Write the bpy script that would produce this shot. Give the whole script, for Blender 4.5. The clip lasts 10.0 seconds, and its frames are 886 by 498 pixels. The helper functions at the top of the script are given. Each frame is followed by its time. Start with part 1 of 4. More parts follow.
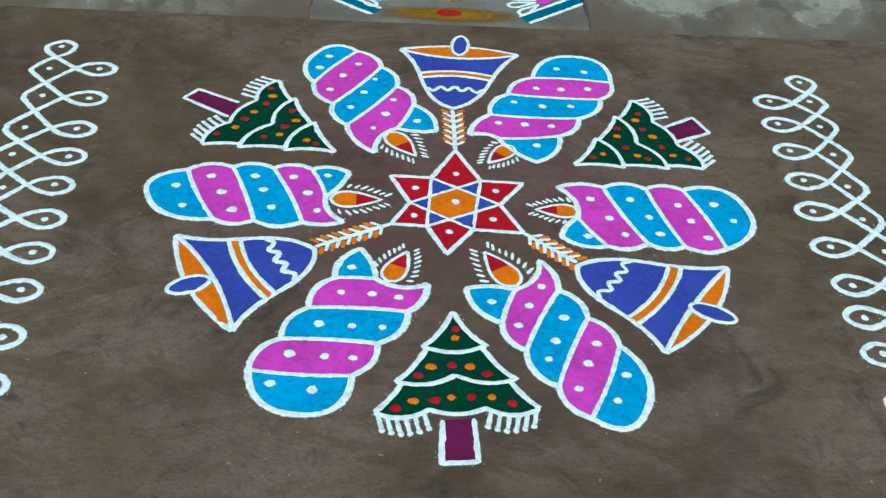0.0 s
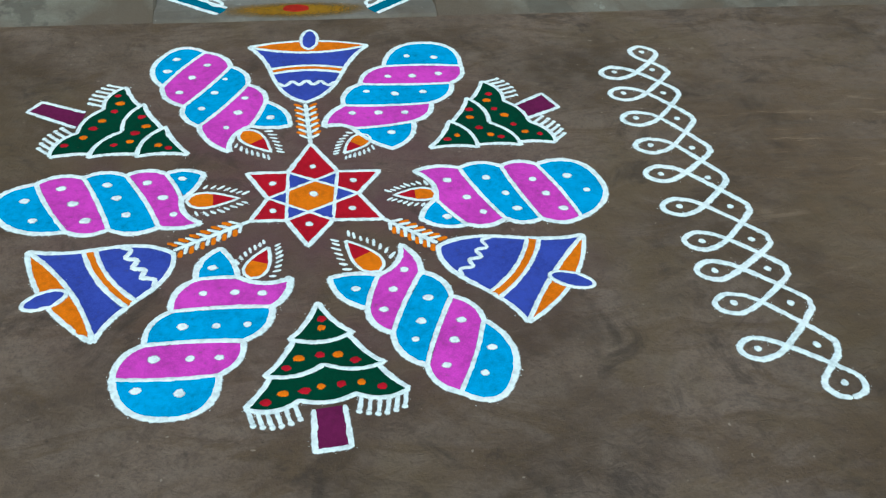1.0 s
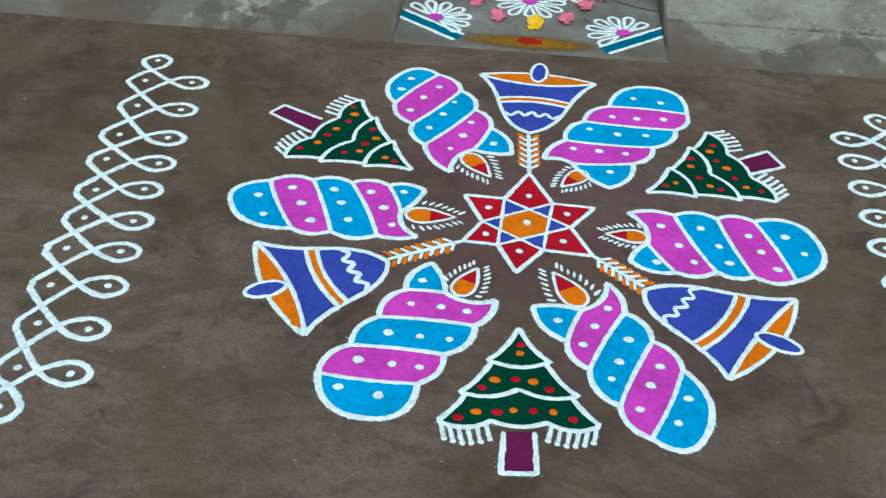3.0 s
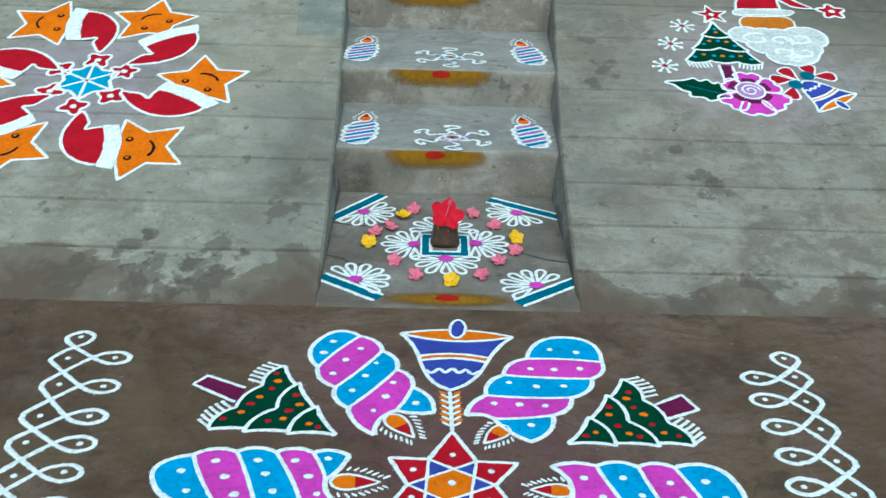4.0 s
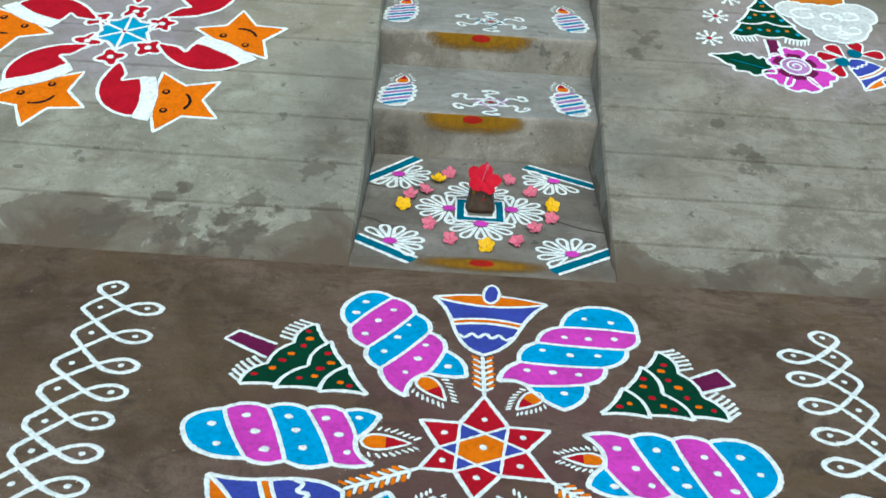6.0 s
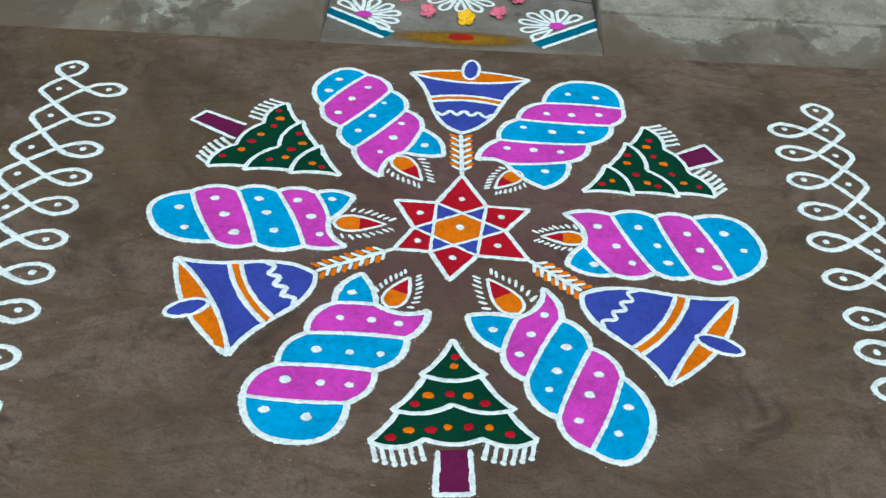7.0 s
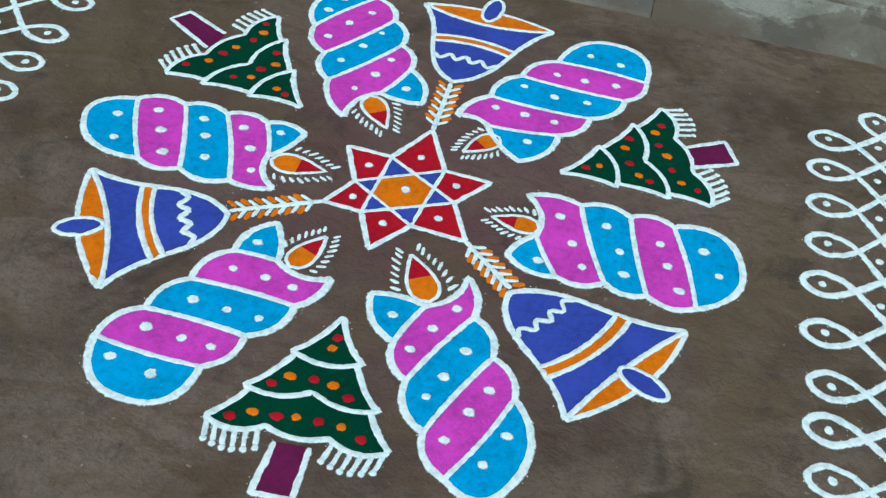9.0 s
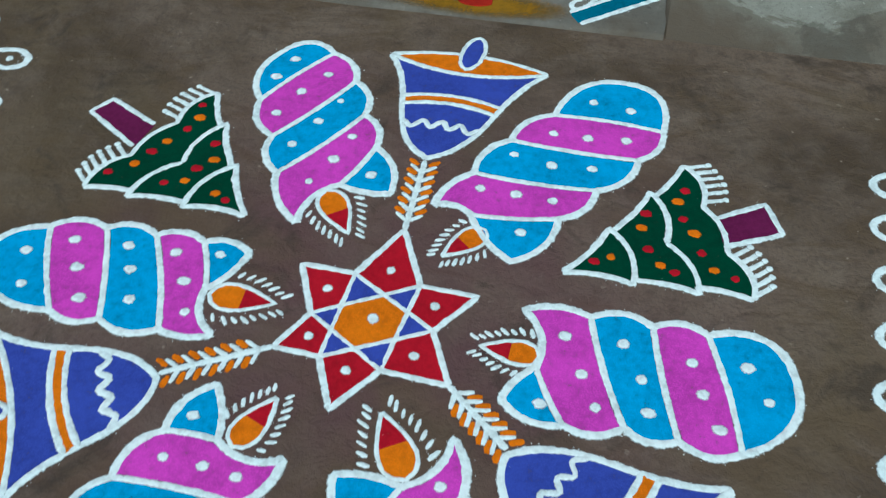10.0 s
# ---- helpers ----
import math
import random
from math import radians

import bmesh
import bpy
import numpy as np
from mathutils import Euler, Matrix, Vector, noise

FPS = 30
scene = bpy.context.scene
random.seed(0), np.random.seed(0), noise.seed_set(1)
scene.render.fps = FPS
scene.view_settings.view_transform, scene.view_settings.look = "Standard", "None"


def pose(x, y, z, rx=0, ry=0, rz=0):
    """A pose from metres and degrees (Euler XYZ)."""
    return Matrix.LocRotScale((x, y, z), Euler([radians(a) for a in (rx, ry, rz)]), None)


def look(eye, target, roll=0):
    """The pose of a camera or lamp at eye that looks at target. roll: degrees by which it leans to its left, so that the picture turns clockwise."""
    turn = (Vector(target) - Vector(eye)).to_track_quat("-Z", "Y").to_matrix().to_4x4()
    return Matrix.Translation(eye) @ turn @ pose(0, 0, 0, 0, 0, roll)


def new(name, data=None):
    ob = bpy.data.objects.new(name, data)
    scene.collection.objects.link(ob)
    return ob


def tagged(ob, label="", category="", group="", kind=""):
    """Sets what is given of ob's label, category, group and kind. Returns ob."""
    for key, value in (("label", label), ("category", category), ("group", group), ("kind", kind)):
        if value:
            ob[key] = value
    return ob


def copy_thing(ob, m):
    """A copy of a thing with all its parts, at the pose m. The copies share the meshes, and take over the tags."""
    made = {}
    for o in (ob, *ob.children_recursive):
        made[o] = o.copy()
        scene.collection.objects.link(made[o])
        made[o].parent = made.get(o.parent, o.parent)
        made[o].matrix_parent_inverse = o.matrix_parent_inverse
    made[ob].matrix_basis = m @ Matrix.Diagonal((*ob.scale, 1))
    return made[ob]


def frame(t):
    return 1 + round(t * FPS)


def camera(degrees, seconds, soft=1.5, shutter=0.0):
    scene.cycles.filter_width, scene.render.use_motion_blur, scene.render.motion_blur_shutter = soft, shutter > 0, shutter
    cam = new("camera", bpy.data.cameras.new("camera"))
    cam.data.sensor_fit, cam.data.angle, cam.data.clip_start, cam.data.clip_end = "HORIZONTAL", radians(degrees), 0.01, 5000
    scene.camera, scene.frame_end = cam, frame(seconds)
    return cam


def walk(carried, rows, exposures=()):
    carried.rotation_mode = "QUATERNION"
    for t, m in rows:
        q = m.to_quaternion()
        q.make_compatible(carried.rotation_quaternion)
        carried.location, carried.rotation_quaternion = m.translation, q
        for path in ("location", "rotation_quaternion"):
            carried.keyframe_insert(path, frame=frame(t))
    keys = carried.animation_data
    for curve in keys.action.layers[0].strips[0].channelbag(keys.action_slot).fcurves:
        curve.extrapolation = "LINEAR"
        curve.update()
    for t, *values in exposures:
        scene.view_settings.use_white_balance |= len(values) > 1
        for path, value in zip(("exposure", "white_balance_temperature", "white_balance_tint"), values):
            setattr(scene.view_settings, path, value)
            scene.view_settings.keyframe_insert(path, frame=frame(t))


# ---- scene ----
from mathutils.geometry import tessellate_polygon as tessellate

cam = camera(45.7, 10.0, 1.2, 0.15)
PATH = [
    (0, (-0.148, -2.021, 1.598), (-0.051, -0.512, 0.289), 4.2),
    (0.5, (-0.107, -2.037, 1.593), (0.076, -0.534, 0.288), 3.6),
    (1, (-0.082, -2.059, 1.594), (0.221, -0.57, 0.293), 4.1),
    (1.5, (-0.092, -2.066, 1.595), (0.215, -0.572, 0.301), 4.5),
    (2, (-0.134, -2.072, 1.594), (0.033, -0.557, 0.299), 5.1),
    (2.2, (-0.152, -2.075, 1.588), (-0.078, -0.551, 0.295), 4.9),
    (3.3, (-0.136, -2.098, 1.632), (-0.187, -0.515, 0.41), 3.4),
    (3.5, (-0.135, -2.101, 1.663), (-0.172, -0.445, 0.543), 3.2),
    (4, (-0.1, -2.1, 1.704), (-0.049, -0.311, 0.811), 2.1),
    (4.5, (-0.1, -2.101, 1.715), (0.068, -0.281, 0.904), 2.3),
    (5, (-0.128, -2.11, 1.724), (-0.043, -0.271, 0.943), 4.0),
    (5.2, (-0.138, -2.113, 1.723), (-0.113, -0.273, 0.94), 4.2),
    (6.3, (-0.144, -2.071, 1.631), (-0.134, -0.373, 0.575), 3.7),
    (6.5, (-0.114, -2.071, 1.616), (-0.106, -0.426, 0.479), 3.5),
    (7, (-0.091, -1.991, 1.581), (-0.047, -0.452, 0.304), 3.7),
    (7.5, (-0.095, -1.825, 1.574), (-0.001, -0.355, 0.222), 4.5),
    (8, (-0.075, -1.728, 1.555), (0.014, -0.318, 0.14), 4.8),
    (8.5, (0.135, -1.694, 1.53), (0.1, -0.297, 0.099), 5.3),
    (9, (0.366, -1.642, 1.541), (0.142, -0.259, 0.114), 6.9),
    (9.5, (0.416, -1.439, 1.524), (0.12, -0.091, 0.076), 4.2),
    (10, (0.392, -1.06, 1.485), (0.084, 0.207, -0.031), -1.9),
]
walk(cam, [(t, look(eye, target, roll)) for t, eye, target, roll in PATH],
     [(0, 0.14, 5980, -11), (1.0, 0.18, 5990, -10), (2.2, 0.17, 5980, -11), (3.4, 0.14, 5950, -10), (4.0, 0.24, 5860, -10), (5.2, 0.34, 6020, -8), (6.3, 0.22, 6400, -5),
      (7.2, 0.14, 6320, -6), (8.2, 0.09, 6060, -10), (9.5, 0.04, 5900, -11), (10, -0.04, 5880, -11)])

# ---- light ----
world = bpy.data.worlds.new("sky")
scene.world = world
world.use_nodes = True
wn = world.node_tree.nodes
sky = wn.new("ShaderNodeTexSky")
sky.sky_type, sky.sun_disc = "NISHITA", False
sky.sun_elevation, sky.sun_rotation = radians(53), radians(194)
sky.dust_density = 2.0
wn["Background"].inputs["Strength"].default_value = 0.125
world.node_tree.links.new(sky.outputs["Color"], wn["Background"].inputs["Color"])
sun = new("sun", bpy.data.lights.new("sun", "SUN"))
sun.data.energy, sun.data.angle, sun.data.color = 1.75, radians(40), (1.0, 0.97, 0.93)
sun.matrix_world = look((0.7, -2.9, 4), (0, 0, 0))


# ---- materials ----
def shader(name, rough=0.8, spec=0.3):
    m = bpy.data.materials.new(name)
    m.use_nodes = True
    b = m.node_tree.nodes["Principled BSDF"]
    b.inputs["Roughness"].default_value = rough
    b.inputs["Specular IOR Level"].default_value = spec
    return m, m.node_tree, b


def texco(nt, scale=(1, 1, 1)):
    g = nt.nodes.new("ShaderNodeNewGeometry")
    mp = nt.nodes.new("ShaderNodeMapping")
    mp.inputs["Scale"].default_value = scale
    nt.links.new(g.outputs["Position"], mp.inputs["Vector"])
    return mp.outputs["Vector"]


def noise_of(nt, vec, scale, detail=4.0, rough=0.55, distort=0.0):
    n = nt.nodes.new("ShaderNodeTexNoise")
    n.inputs["Scale"].default_value, n.inputs["Detail"].default_value = scale, detail
    n.inputs["Roughness"].default_value, n.inputs["Distortion"].default_value = rough, distort
    nt.links.new(vec, n.inputs["Vector"])
    return n.outputs["Fac"]


def ramp_of(nt, fac, a, b, low=0.0, high=1.0):
    """Maps a..b of fac to low..high, clamped."""
    r = nt.nodes.new("ShaderNodeMapRange")
    r.inputs["From Min"].default_value, r.inputs["From Max"].default_value = a, b
    r.inputs["To Min"].default_value, r.inputs["To Max"].default_value = low, high
    nt.links.new(fac, r.inputs["Value"])
    return r.outputs["Result"]


def blend(nt, fac, a, b, kind="MIX"):
    x = nt.nodes.new("ShaderNodeMix")
    x.data_type, x.blend_type = "RGBA", kind
    for sock, v in ((x.inputs[0], fac), (x.inputs[6], a), (x.inputs[7], b)):
        if isinstance(v, (int, float)):
            sock.default_value = v
        elif isinstance(v, tuple):
            sock.default_value = (*v, 1)
        else:
            nt.links.new(v, sock)
    return x.outputs[2]


def arith(nt, op, a, b):
    x = nt.nodes.new("ShaderNodeMath")
    x.operation = op
    for sock, v in ((x.inputs[0], a), (x.inputs[1], b)):
        if isinstance(v, (int, float)):
            sock.default_value = v
        else:
            nt.links.new(v, sock)
    return x.outputs[0]


def relief(nt, b, height, strength, distance):
    n = nt.nodes.new("ShaderNodeBump")
    n.inputs["Strength"].default_value, n.inputs["Distance"].default_value = strength, distance
    nt.links.new(height, n.inputs["Height"])
    nt.links.new(n.outputs["Normal"], b.inputs["Normal"])


def powder(name, colour, bare=0.63, deep=0.7, under=(0.11, 0.085, 0.07), soft=0.0):
    """Strewn coloured powder: grainy, with thin places where the ground shows."""
    m, nt, b = shader(name, 0.95, 0.1)
    v = texco(nt)
    fine, mid, wide = noise_of(nt, v, 420, 3, 0.7), noise_of(nt, v, 60, 5, 0.65), noise_of(nt, v, 9, 3)
    dark = tuple(c * deep for c in colour)
    c = blend(nt, ramp_of(nt, fine, 0.35, 0.65), dark, colour)
    c = blend(nt, ramp_of(nt, mid, 0.45, 0.62, 0.0, 0.7), c, tuple(x * 0.62 for x in colour))
    c = blend(nt, ramp_of(nt, wide, 0.42, 0.62, 0.0, 0.35), c, tuple(min(0.92, x * 1.2) for x in colour))
    thin = arith(nt, "ADD", arith(nt, "MULTIPLY", fine, 0.45), arith(nt, "MULTIPLY", mid, 0.55))
    c = blend(nt, ramp_of(nt, thin, bare - 0.03, bare + 0.05, 0.0, 0.8), c, under)
    nt.links.new(c, b.inputs["Base Color"])
    relief(nt, b, arith(nt, "ADD", fine, mid), 0.25, 0.0015)
    # towards its edge the powder thins out into single grains
    edge = nt.nodes.new("ShaderNodeAttribute")
    edge.attribute_name = "thin"
    grain = arith(nt, "ADD", arith(nt, "MULTIPLY", fine, 0.9), arith(nt, "MULTIPLY", noise_of(nt, v, 170, 3, 0.6), 0.9))
    cover = arith(nt, "SUBTRACT", edge.outputs["Fac"], arith(nt, "SUBTRACT", grain, 0.9))
    nt.links.new(ramp_of(nt, cover, 0.5 - soft, 0.56 + soft, 1.0, 0.0), b.inputs["Alpha"])
    return m


WHITE = powder("white_powder", (0.85, 0.94, 0.95), 0.7, 0.93, soft=0.22)
BLUE = powder("sky_blue_powder", (0.0, 0.365, 0.73), 0.62)
PINK = powder("magenta_powder", (0.70, 0.062, 0.56), 0.61, 0.62)
VIOLET = powder("violet_blue_powder", (0.05, 0.078, 0.43), 0.62)
ORANGE = powder("orange_powder", (0.84, 0.19, 0.004), 0.64)
GREEN = powder("dark_green_powder", (0.003, 0.052, 0.026), 0.66)
RED = powder("red_powder", (0.48, 0.006, 0.022), 0.65)
PLUM = powder("plum_powder", (0.15, 0.012, 0.075), 0.66)
TEAL = powder("teal_powder", (0.0, 0.16, 0.26), 0.64)
AQUA = powder("aqua_powder", (0.02, 0.36, 0.62), 0.64)
STRIPE_BLUE = powder("stripe_blue_powder", (0.0, 0.24, 0.46), 0.66)
STRIPE_LILAC = powder("stripe_lilac_powder", (0.42, 0.20, 0.52), 0.66)
LILAC = powder("lilac_powder", (0.50, 0.26, 0.56), 0.62)
SKIN = powder("ochre_orange_powder", (0.62, 0.20, 0.02), 0.64)
CLOUD = powder("thin_white_powder", (0.66, 0.70, 0.71), 0.57, 0.8, (0.36, 0.41, 0.42))
BLACK = powder("black_powder", (0.02, 0.012, 0.012), 0.7)
TURMERIC = powder("turmeric_paste", (0.30, 0.15, 0.012), 0.62, 0.8, (0.18, 0.14, 0.09), 0.38)
KUMKUM = powder("kumkum_red", (0.42, 0.02, 0.012), 0.64, soft=0.15)


def ground_material():
    m, nt, b = shader("washed_earth", 0.72, 0.35)
    v = texco(nt)
    wide, mid, fine = noise_of(nt, v, 1.3, 5, 0.6, 0.4), noise_of(nt, v, 9, 6, 0.65), noise_of(nt, v, 130, 4, 0.7)
    streak = noise_of(nt, texco(nt, (1.0, 2.2, 1)), 3.2, 7, 0.7, 0.9)
    c = blend(nt, ramp_of(nt, wide, 0.43, 0.58), (0.158, 0.12, 0.09), (0.072, 0.05, 0.03))
    c = blend(nt, ramp_of(nt, mid, 0.44, 0.64, 0.0, 0.6), c, (0.165, 0.132, 0.104))
    c = blend(nt, ramp_of(nt, streak, 0.5, 0.6, 0.0, 0.65), c, (0.088, 0.06, 0.033))
    c = blend(nt, ramp_of(nt, noise_of(nt, v, 30, 6, 0.75), 0.48, 0.64, 0.0, 0.5), c, (0.066, 0.047, 0.036))
    c = blend(nt, ramp_of(nt, fine, 0.5, 0.66, 0.0, 0.42), c, (0.056, 0.039, 0.031))
    c = blend(nt, ramp_of(nt, noise_of(nt, v, 260, 2), 0.62, 0.72, 0.0, 0.45), c, (0.2, 0.165, 0.135))
    c = blend(nt, ramp_of(nt, noise_of(nt, v, 42, 2), 0.715, 0.745, 0.0, 0.7), c, (0.3, 0.26, 0.21))
    c = blend(nt, ramp_of(nt, noise_of(nt, v, 19, 3, 0.6), 0.7, 0.74, 0.0, 0.6), c, (0.035, 0.027, 0.021))
    # red-violet powder dust trodden in round the middle of the drawing
    sep = nt.nodes.new("ShaderNodeVectorMath")
    sep.operation = "LENGTH"
    nt.links.new(v, sep.inputs[0])
    dust = arith(nt, "MULTIPLY", ramp_of(nt, sep.outputs["Value"], 0.8, 0.22), ramp_of(nt, noise_of(nt, v, 4, 5), 0.38, 0.6, 0.4, 1.0))
    c = blend(nt, dust, c, (0.105, 0.054, 0.056))
    c = blend(nt, ramp_of(nt, noise_of(nt, v, 2.1, 4, 0.6, 0.5), 0.5, 0.62, 0.0, 0.55), c, (0.112, 0.082, 0.045))
    c = blend(nt, ramp_of(nt, noise_of(nt, v, 6.5, 5, 0.7, 0.8), 0.55, 0.67, 0.0, 0.68), c, (0.042, 0.031, 0.023))
    clods = noise_of(nt, v, 27, 5, 0.6, 0.5)
    far = nt.nodes.new("ShaderNodeVectorMath")
    far.operation = "DISTANCE"
    far.inputs[1].default_value = (1.5, 0.05, 0)
    nt.links.new(v, far.inputs[0])
    damp_sheen = noise_of(nt, texco(nt, (0.5, 3.0, 1)), 7, 7, 0.7, 0.6)
    near = ramp_of(nt, far.outputs["Value"], 0.75, 0.2)
    # damp brown patch of earth
    c = blend(nt, arith(nt, "MULTIPLY", near, ramp_of(nt, damp_sheen, 0.42, 0.6, 0.25, 0.85)), c, (0.125, 0.085, 0.05))
    # soft sheen of the damp patch, painted as paler streaks in its colour
    c = blend(nt, arith(nt, "MULTIPLY", near, ramp_of(nt, damp_sheen, 0.58, 0.66, 0.0, 0.7)), c, (0.235, 0.18, 0.125))
    c = blend(nt, 1.0, c, (1.05, 0.955, 0.915), "MULTIPLY")
    nt.links.new(c, b.inputs["Base Color"])
    nt.links.new(ramp_of(nt, streak, 0.38, 0.62, 0.52, 0.86), b.inputs["Roughness"])
    h = arith(nt, "ADD", arith(nt, "MULTIPLY", fine, 0.25), arith(nt, "ADD", mid, arith(nt, "MULTIPLY", clods, 0.8)))
    relief(nt, b, h, 0.75, 0.009)
    return m


def concrete(name, light, dark, soil_top=None, scale=1.0, tinted=(), wet=()):
    """Trowelled cement; soil_top: height over the ground to which brown mud has crept up."""
    m, nt, b = shader(name, 0.8, 0.3)
    v = texco(nt)
    wide, mid, fine = noise_of(nt, v, 1.9 * scale, 6, 0.65, 0.6), noise_of(nt, v, 9 * scale, 7, 0.72, 0.4), noise_of(nt, v, 110, 5, 0.75)
    streak = noise_of(nt, texco(nt, (0.8, 2.6, 2.0)), 4.2, 7, 0.7, 0.8)
    info = nt.nodes.new("ShaderNodeObjectInfo")
    c = blend(nt, ramp_of(nt, wide, 0.43, 0.57), dark, light)
    c = blend(nt, ramp_of(nt, mid, 0.47, 0.62, 0.0, 0.75), c, tuple(x * 1.2 for x in light))
    c = blend(nt, ramp_of(nt, streak, 0.5, 0.62, 0.0, 0.5), c, (dark[0] * 0.82, dark[1] * 0.76, dark[2] * 0.68))
    c = blend(nt, ramp_of(nt, noise_of(nt, v, 24, 6, 0.75), 0.52, 0.66, 0.0, 0.5), c, tuple(x * 0.7 for x in dark))
    c = blend(nt, ramp_of(nt, info.outputs["Random"], 0, 1, 0.0, 0.25), c, tuple(x * 0.8 for x in dark))
    c = blend(nt, ramp_of(nt, noise_of(nt, v, 1.1, 4, 0.6, 0.5), 0.5, 0.64, 0.0, 0.4), c, (light[0] * 1.08, light[1] * 0.98, light[2] * 0.9))
    c = blend(nt, ramp_of(nt, noise_of(nt, v, 4.3, 6, 0.7, 0.7), 0.56, 0.68, 0.0, 0.5), c, (dark[0] * 0.62, dark[1] * 0.58, dark[2] * 0.54))
    spots = noise_of(nt, v, 13, 3, 0.55)
    c = blend(nt, ramp_of(nt, spots, 0.67, 0.7, 0.0, 0.6), c, tuple(x * 0.4 for x in dark))
    c = blend(nt, ramp_of(nt, fine, 0.55, 0.68, 0.0, 0.5), c, tuple(x * 0.55 for x in dark))
    c = blend(nt, ramp_of(nt, noise_of(nt, v, 70, 3), 0.66, 0.72, 0.0, 0.5), c, tuple(min(0.6, x * 1.7) for x in light))
    if soil_top:
        sep = nt.nodes.new("ShaderNodeSeparateXYZ")
        nt.links.new(v, sep.inputs[0])
        edge = arith(nt, "ADD", sep.outputs["Z"], arith(nt, "MULTIPLY", noise_of(nt, v, 3.4, 6, 0.6, 0.7), -0.27))
        c = blend(nt, ramp_of(nt, edge, soil_top, soil_top - 0.007, 0.0, 0.72), c, (0.125, 0.102, 0.078))
        c = blend(nt, ramp_of(nt, edge, soil_top - 0.015, soil_top - 0.06, 0.0, 0.9), c, (0.108, 0.08, 0.057))
    for centre, radius, tint in tinted:
        far = nt.nodes.new("ShaderNodeVectorMath")
        far.operation = "DISTANCE"
        far.inputs[1].default_value = centre
        nt.links.new(v, far.inputs[0])
        k = arith(nt, "MULTIPLY", ramp_of(nt, far.outputs["Value"], radius, radius * 0.4), ramp_of(nt, mid, 0.3, 0.65, 0.1, 0.6))
        c = blend(nt, k, c, tint)
    for centre, radius in wet:
        far = nt.nodes.new("ShaderNodeVectorMath")
        far.operation = "DISTANCE"
        far.inputs[1].default_value = centre
        nt.links.new(v, far.inputs[0])
        d = arith(nt, "ADD", far.outputs["Value"], arith(nt, "MULTIPLY", arith(nt, "SUBTRACT", noise_of(nt, v, 14, 4, 0.6), 0.5), radius * 3.4))
        c = blend(nt, ramp_of(nt, d, radius * 0.7, radius * 0.45, 0.0, 0.62), c, (0.088, 0.076, 0.06))
    nt.links.new(c, b.inputs["Base Color"])
    relief(nt, b, arith(nt, "ADD", mid, arith(nt, "MULTIPLY", fine, 0.5)), 0.6, 0.008)
    return m


EARTH = ground_material()
# lilac powder dust, brown stains, darker grey beside the steps, a tint higher up
DUST_AND_DARK = [((-1.497, 2.166, 0.33), 0.55, (0.33, 0.27, 0.38)), ((-0.57, 1.30, 0.11), 0.30, (0.11, 0.112, 0.096)), ((-0.56, 1.66, 0.2), 0.30, (0.11, 0.114, 0.1)), ((-0.62, 2.0, 0.29), 0.24, (0.2, 0.205, 0.185)),
        ((-1.6, 3.3, 0.63), 0.7, (0.27, 0.25, 0.19)), ((-0.52, 1.6, 0.19), 0.2, (0.10, 0.085, 0.066)), ((-0.56, 1.48, 0.16), 0.12, (0.09, 0.075, 0.056)), ((-0.5, 1.86, 0.25), 0.14, (0.12, 0.105, 0.085))]
# lilac powder dust, patches beside the steps, darker tints over the upper end
DUST_AND_DARK_RIGHT = [((1.36, 2.4, 0.4), 0.6, (0.36, 0.29, 0.37)), ((0.56, 1.55, 0.17), 0.22, (0.12, 0.125, 0.11)), ((0.70, 1.42, 0.14), 0.15, (0.13, 0.10, 0.07)), ((0.75, 2.4, 0.4), 0.4, (0.2, 0.18, 0.145)),
              ((1.9, 3.4, 0.65), 1.0, (0.17, 0.162, 0.135)), ((0.95, 3.2, 0.6), 0.6, (0.19, 0.18, 0.15)), ((2.4, 2.7, 0.47), 0.7, (0.15, 0.138, 0.11)), ((2.15, 3.3, 0.62), 0.75, (0.09, 0.085, 0.068)),
              ((0.6, 2.85, 0.51), 0.25, (0.13, 0.128, 0.108)), ((0.56, 2.0, 0.29), 0.2, (0.13, 0.13, 0.113)), ((1.5, 3.45, 0.67), 0.5, (0.12, 0.112, 0.09)), ((1.1, 3.35, 0.64), 0.6, (0.105, 0.097, 0.078)), ((1.95, 3.05, 0.56), 0.6, (0.1, 0.093, 0.076)), ((2.3, 3.5, 0.68), 0.6, (0.08, 0.075, 0.06))]
WET_LEFT = [((-0.95, 1.0, 0.03), 0.14), ((-1.25, 1.02, 0.036), 0.13), ((-1.023, 1.208, 0.085), 0.05), ((-1.071, 1.143, 0.068), 0.09), ((-0.774, 1.157, 0.072), 0.08), ((-0.785, 0.994, 0.030), 0.16), ((-0.584, 1.333, 0.118), 0.09)]
WET_RIGHT = [((1.004, 1.616, 0.191), 0.07), ((1.030, 1.532, 0.170), 0.09), ((0.692, 2.346, 0.381), 0.10), ((0.626, 2.232, 0.352), 0.06), ((1.086, 1.035, 0.040), 0.11), ((0.816, 0.933, 0.014), 0.10), ((1.442, 0.983, 0.027), 0.12), ((1.553, 0.907, 0.007), 0.13), ((0.658, 2.586, 0.444), 0.05), ((0.910, 1.768, 0.231), 0.05)]
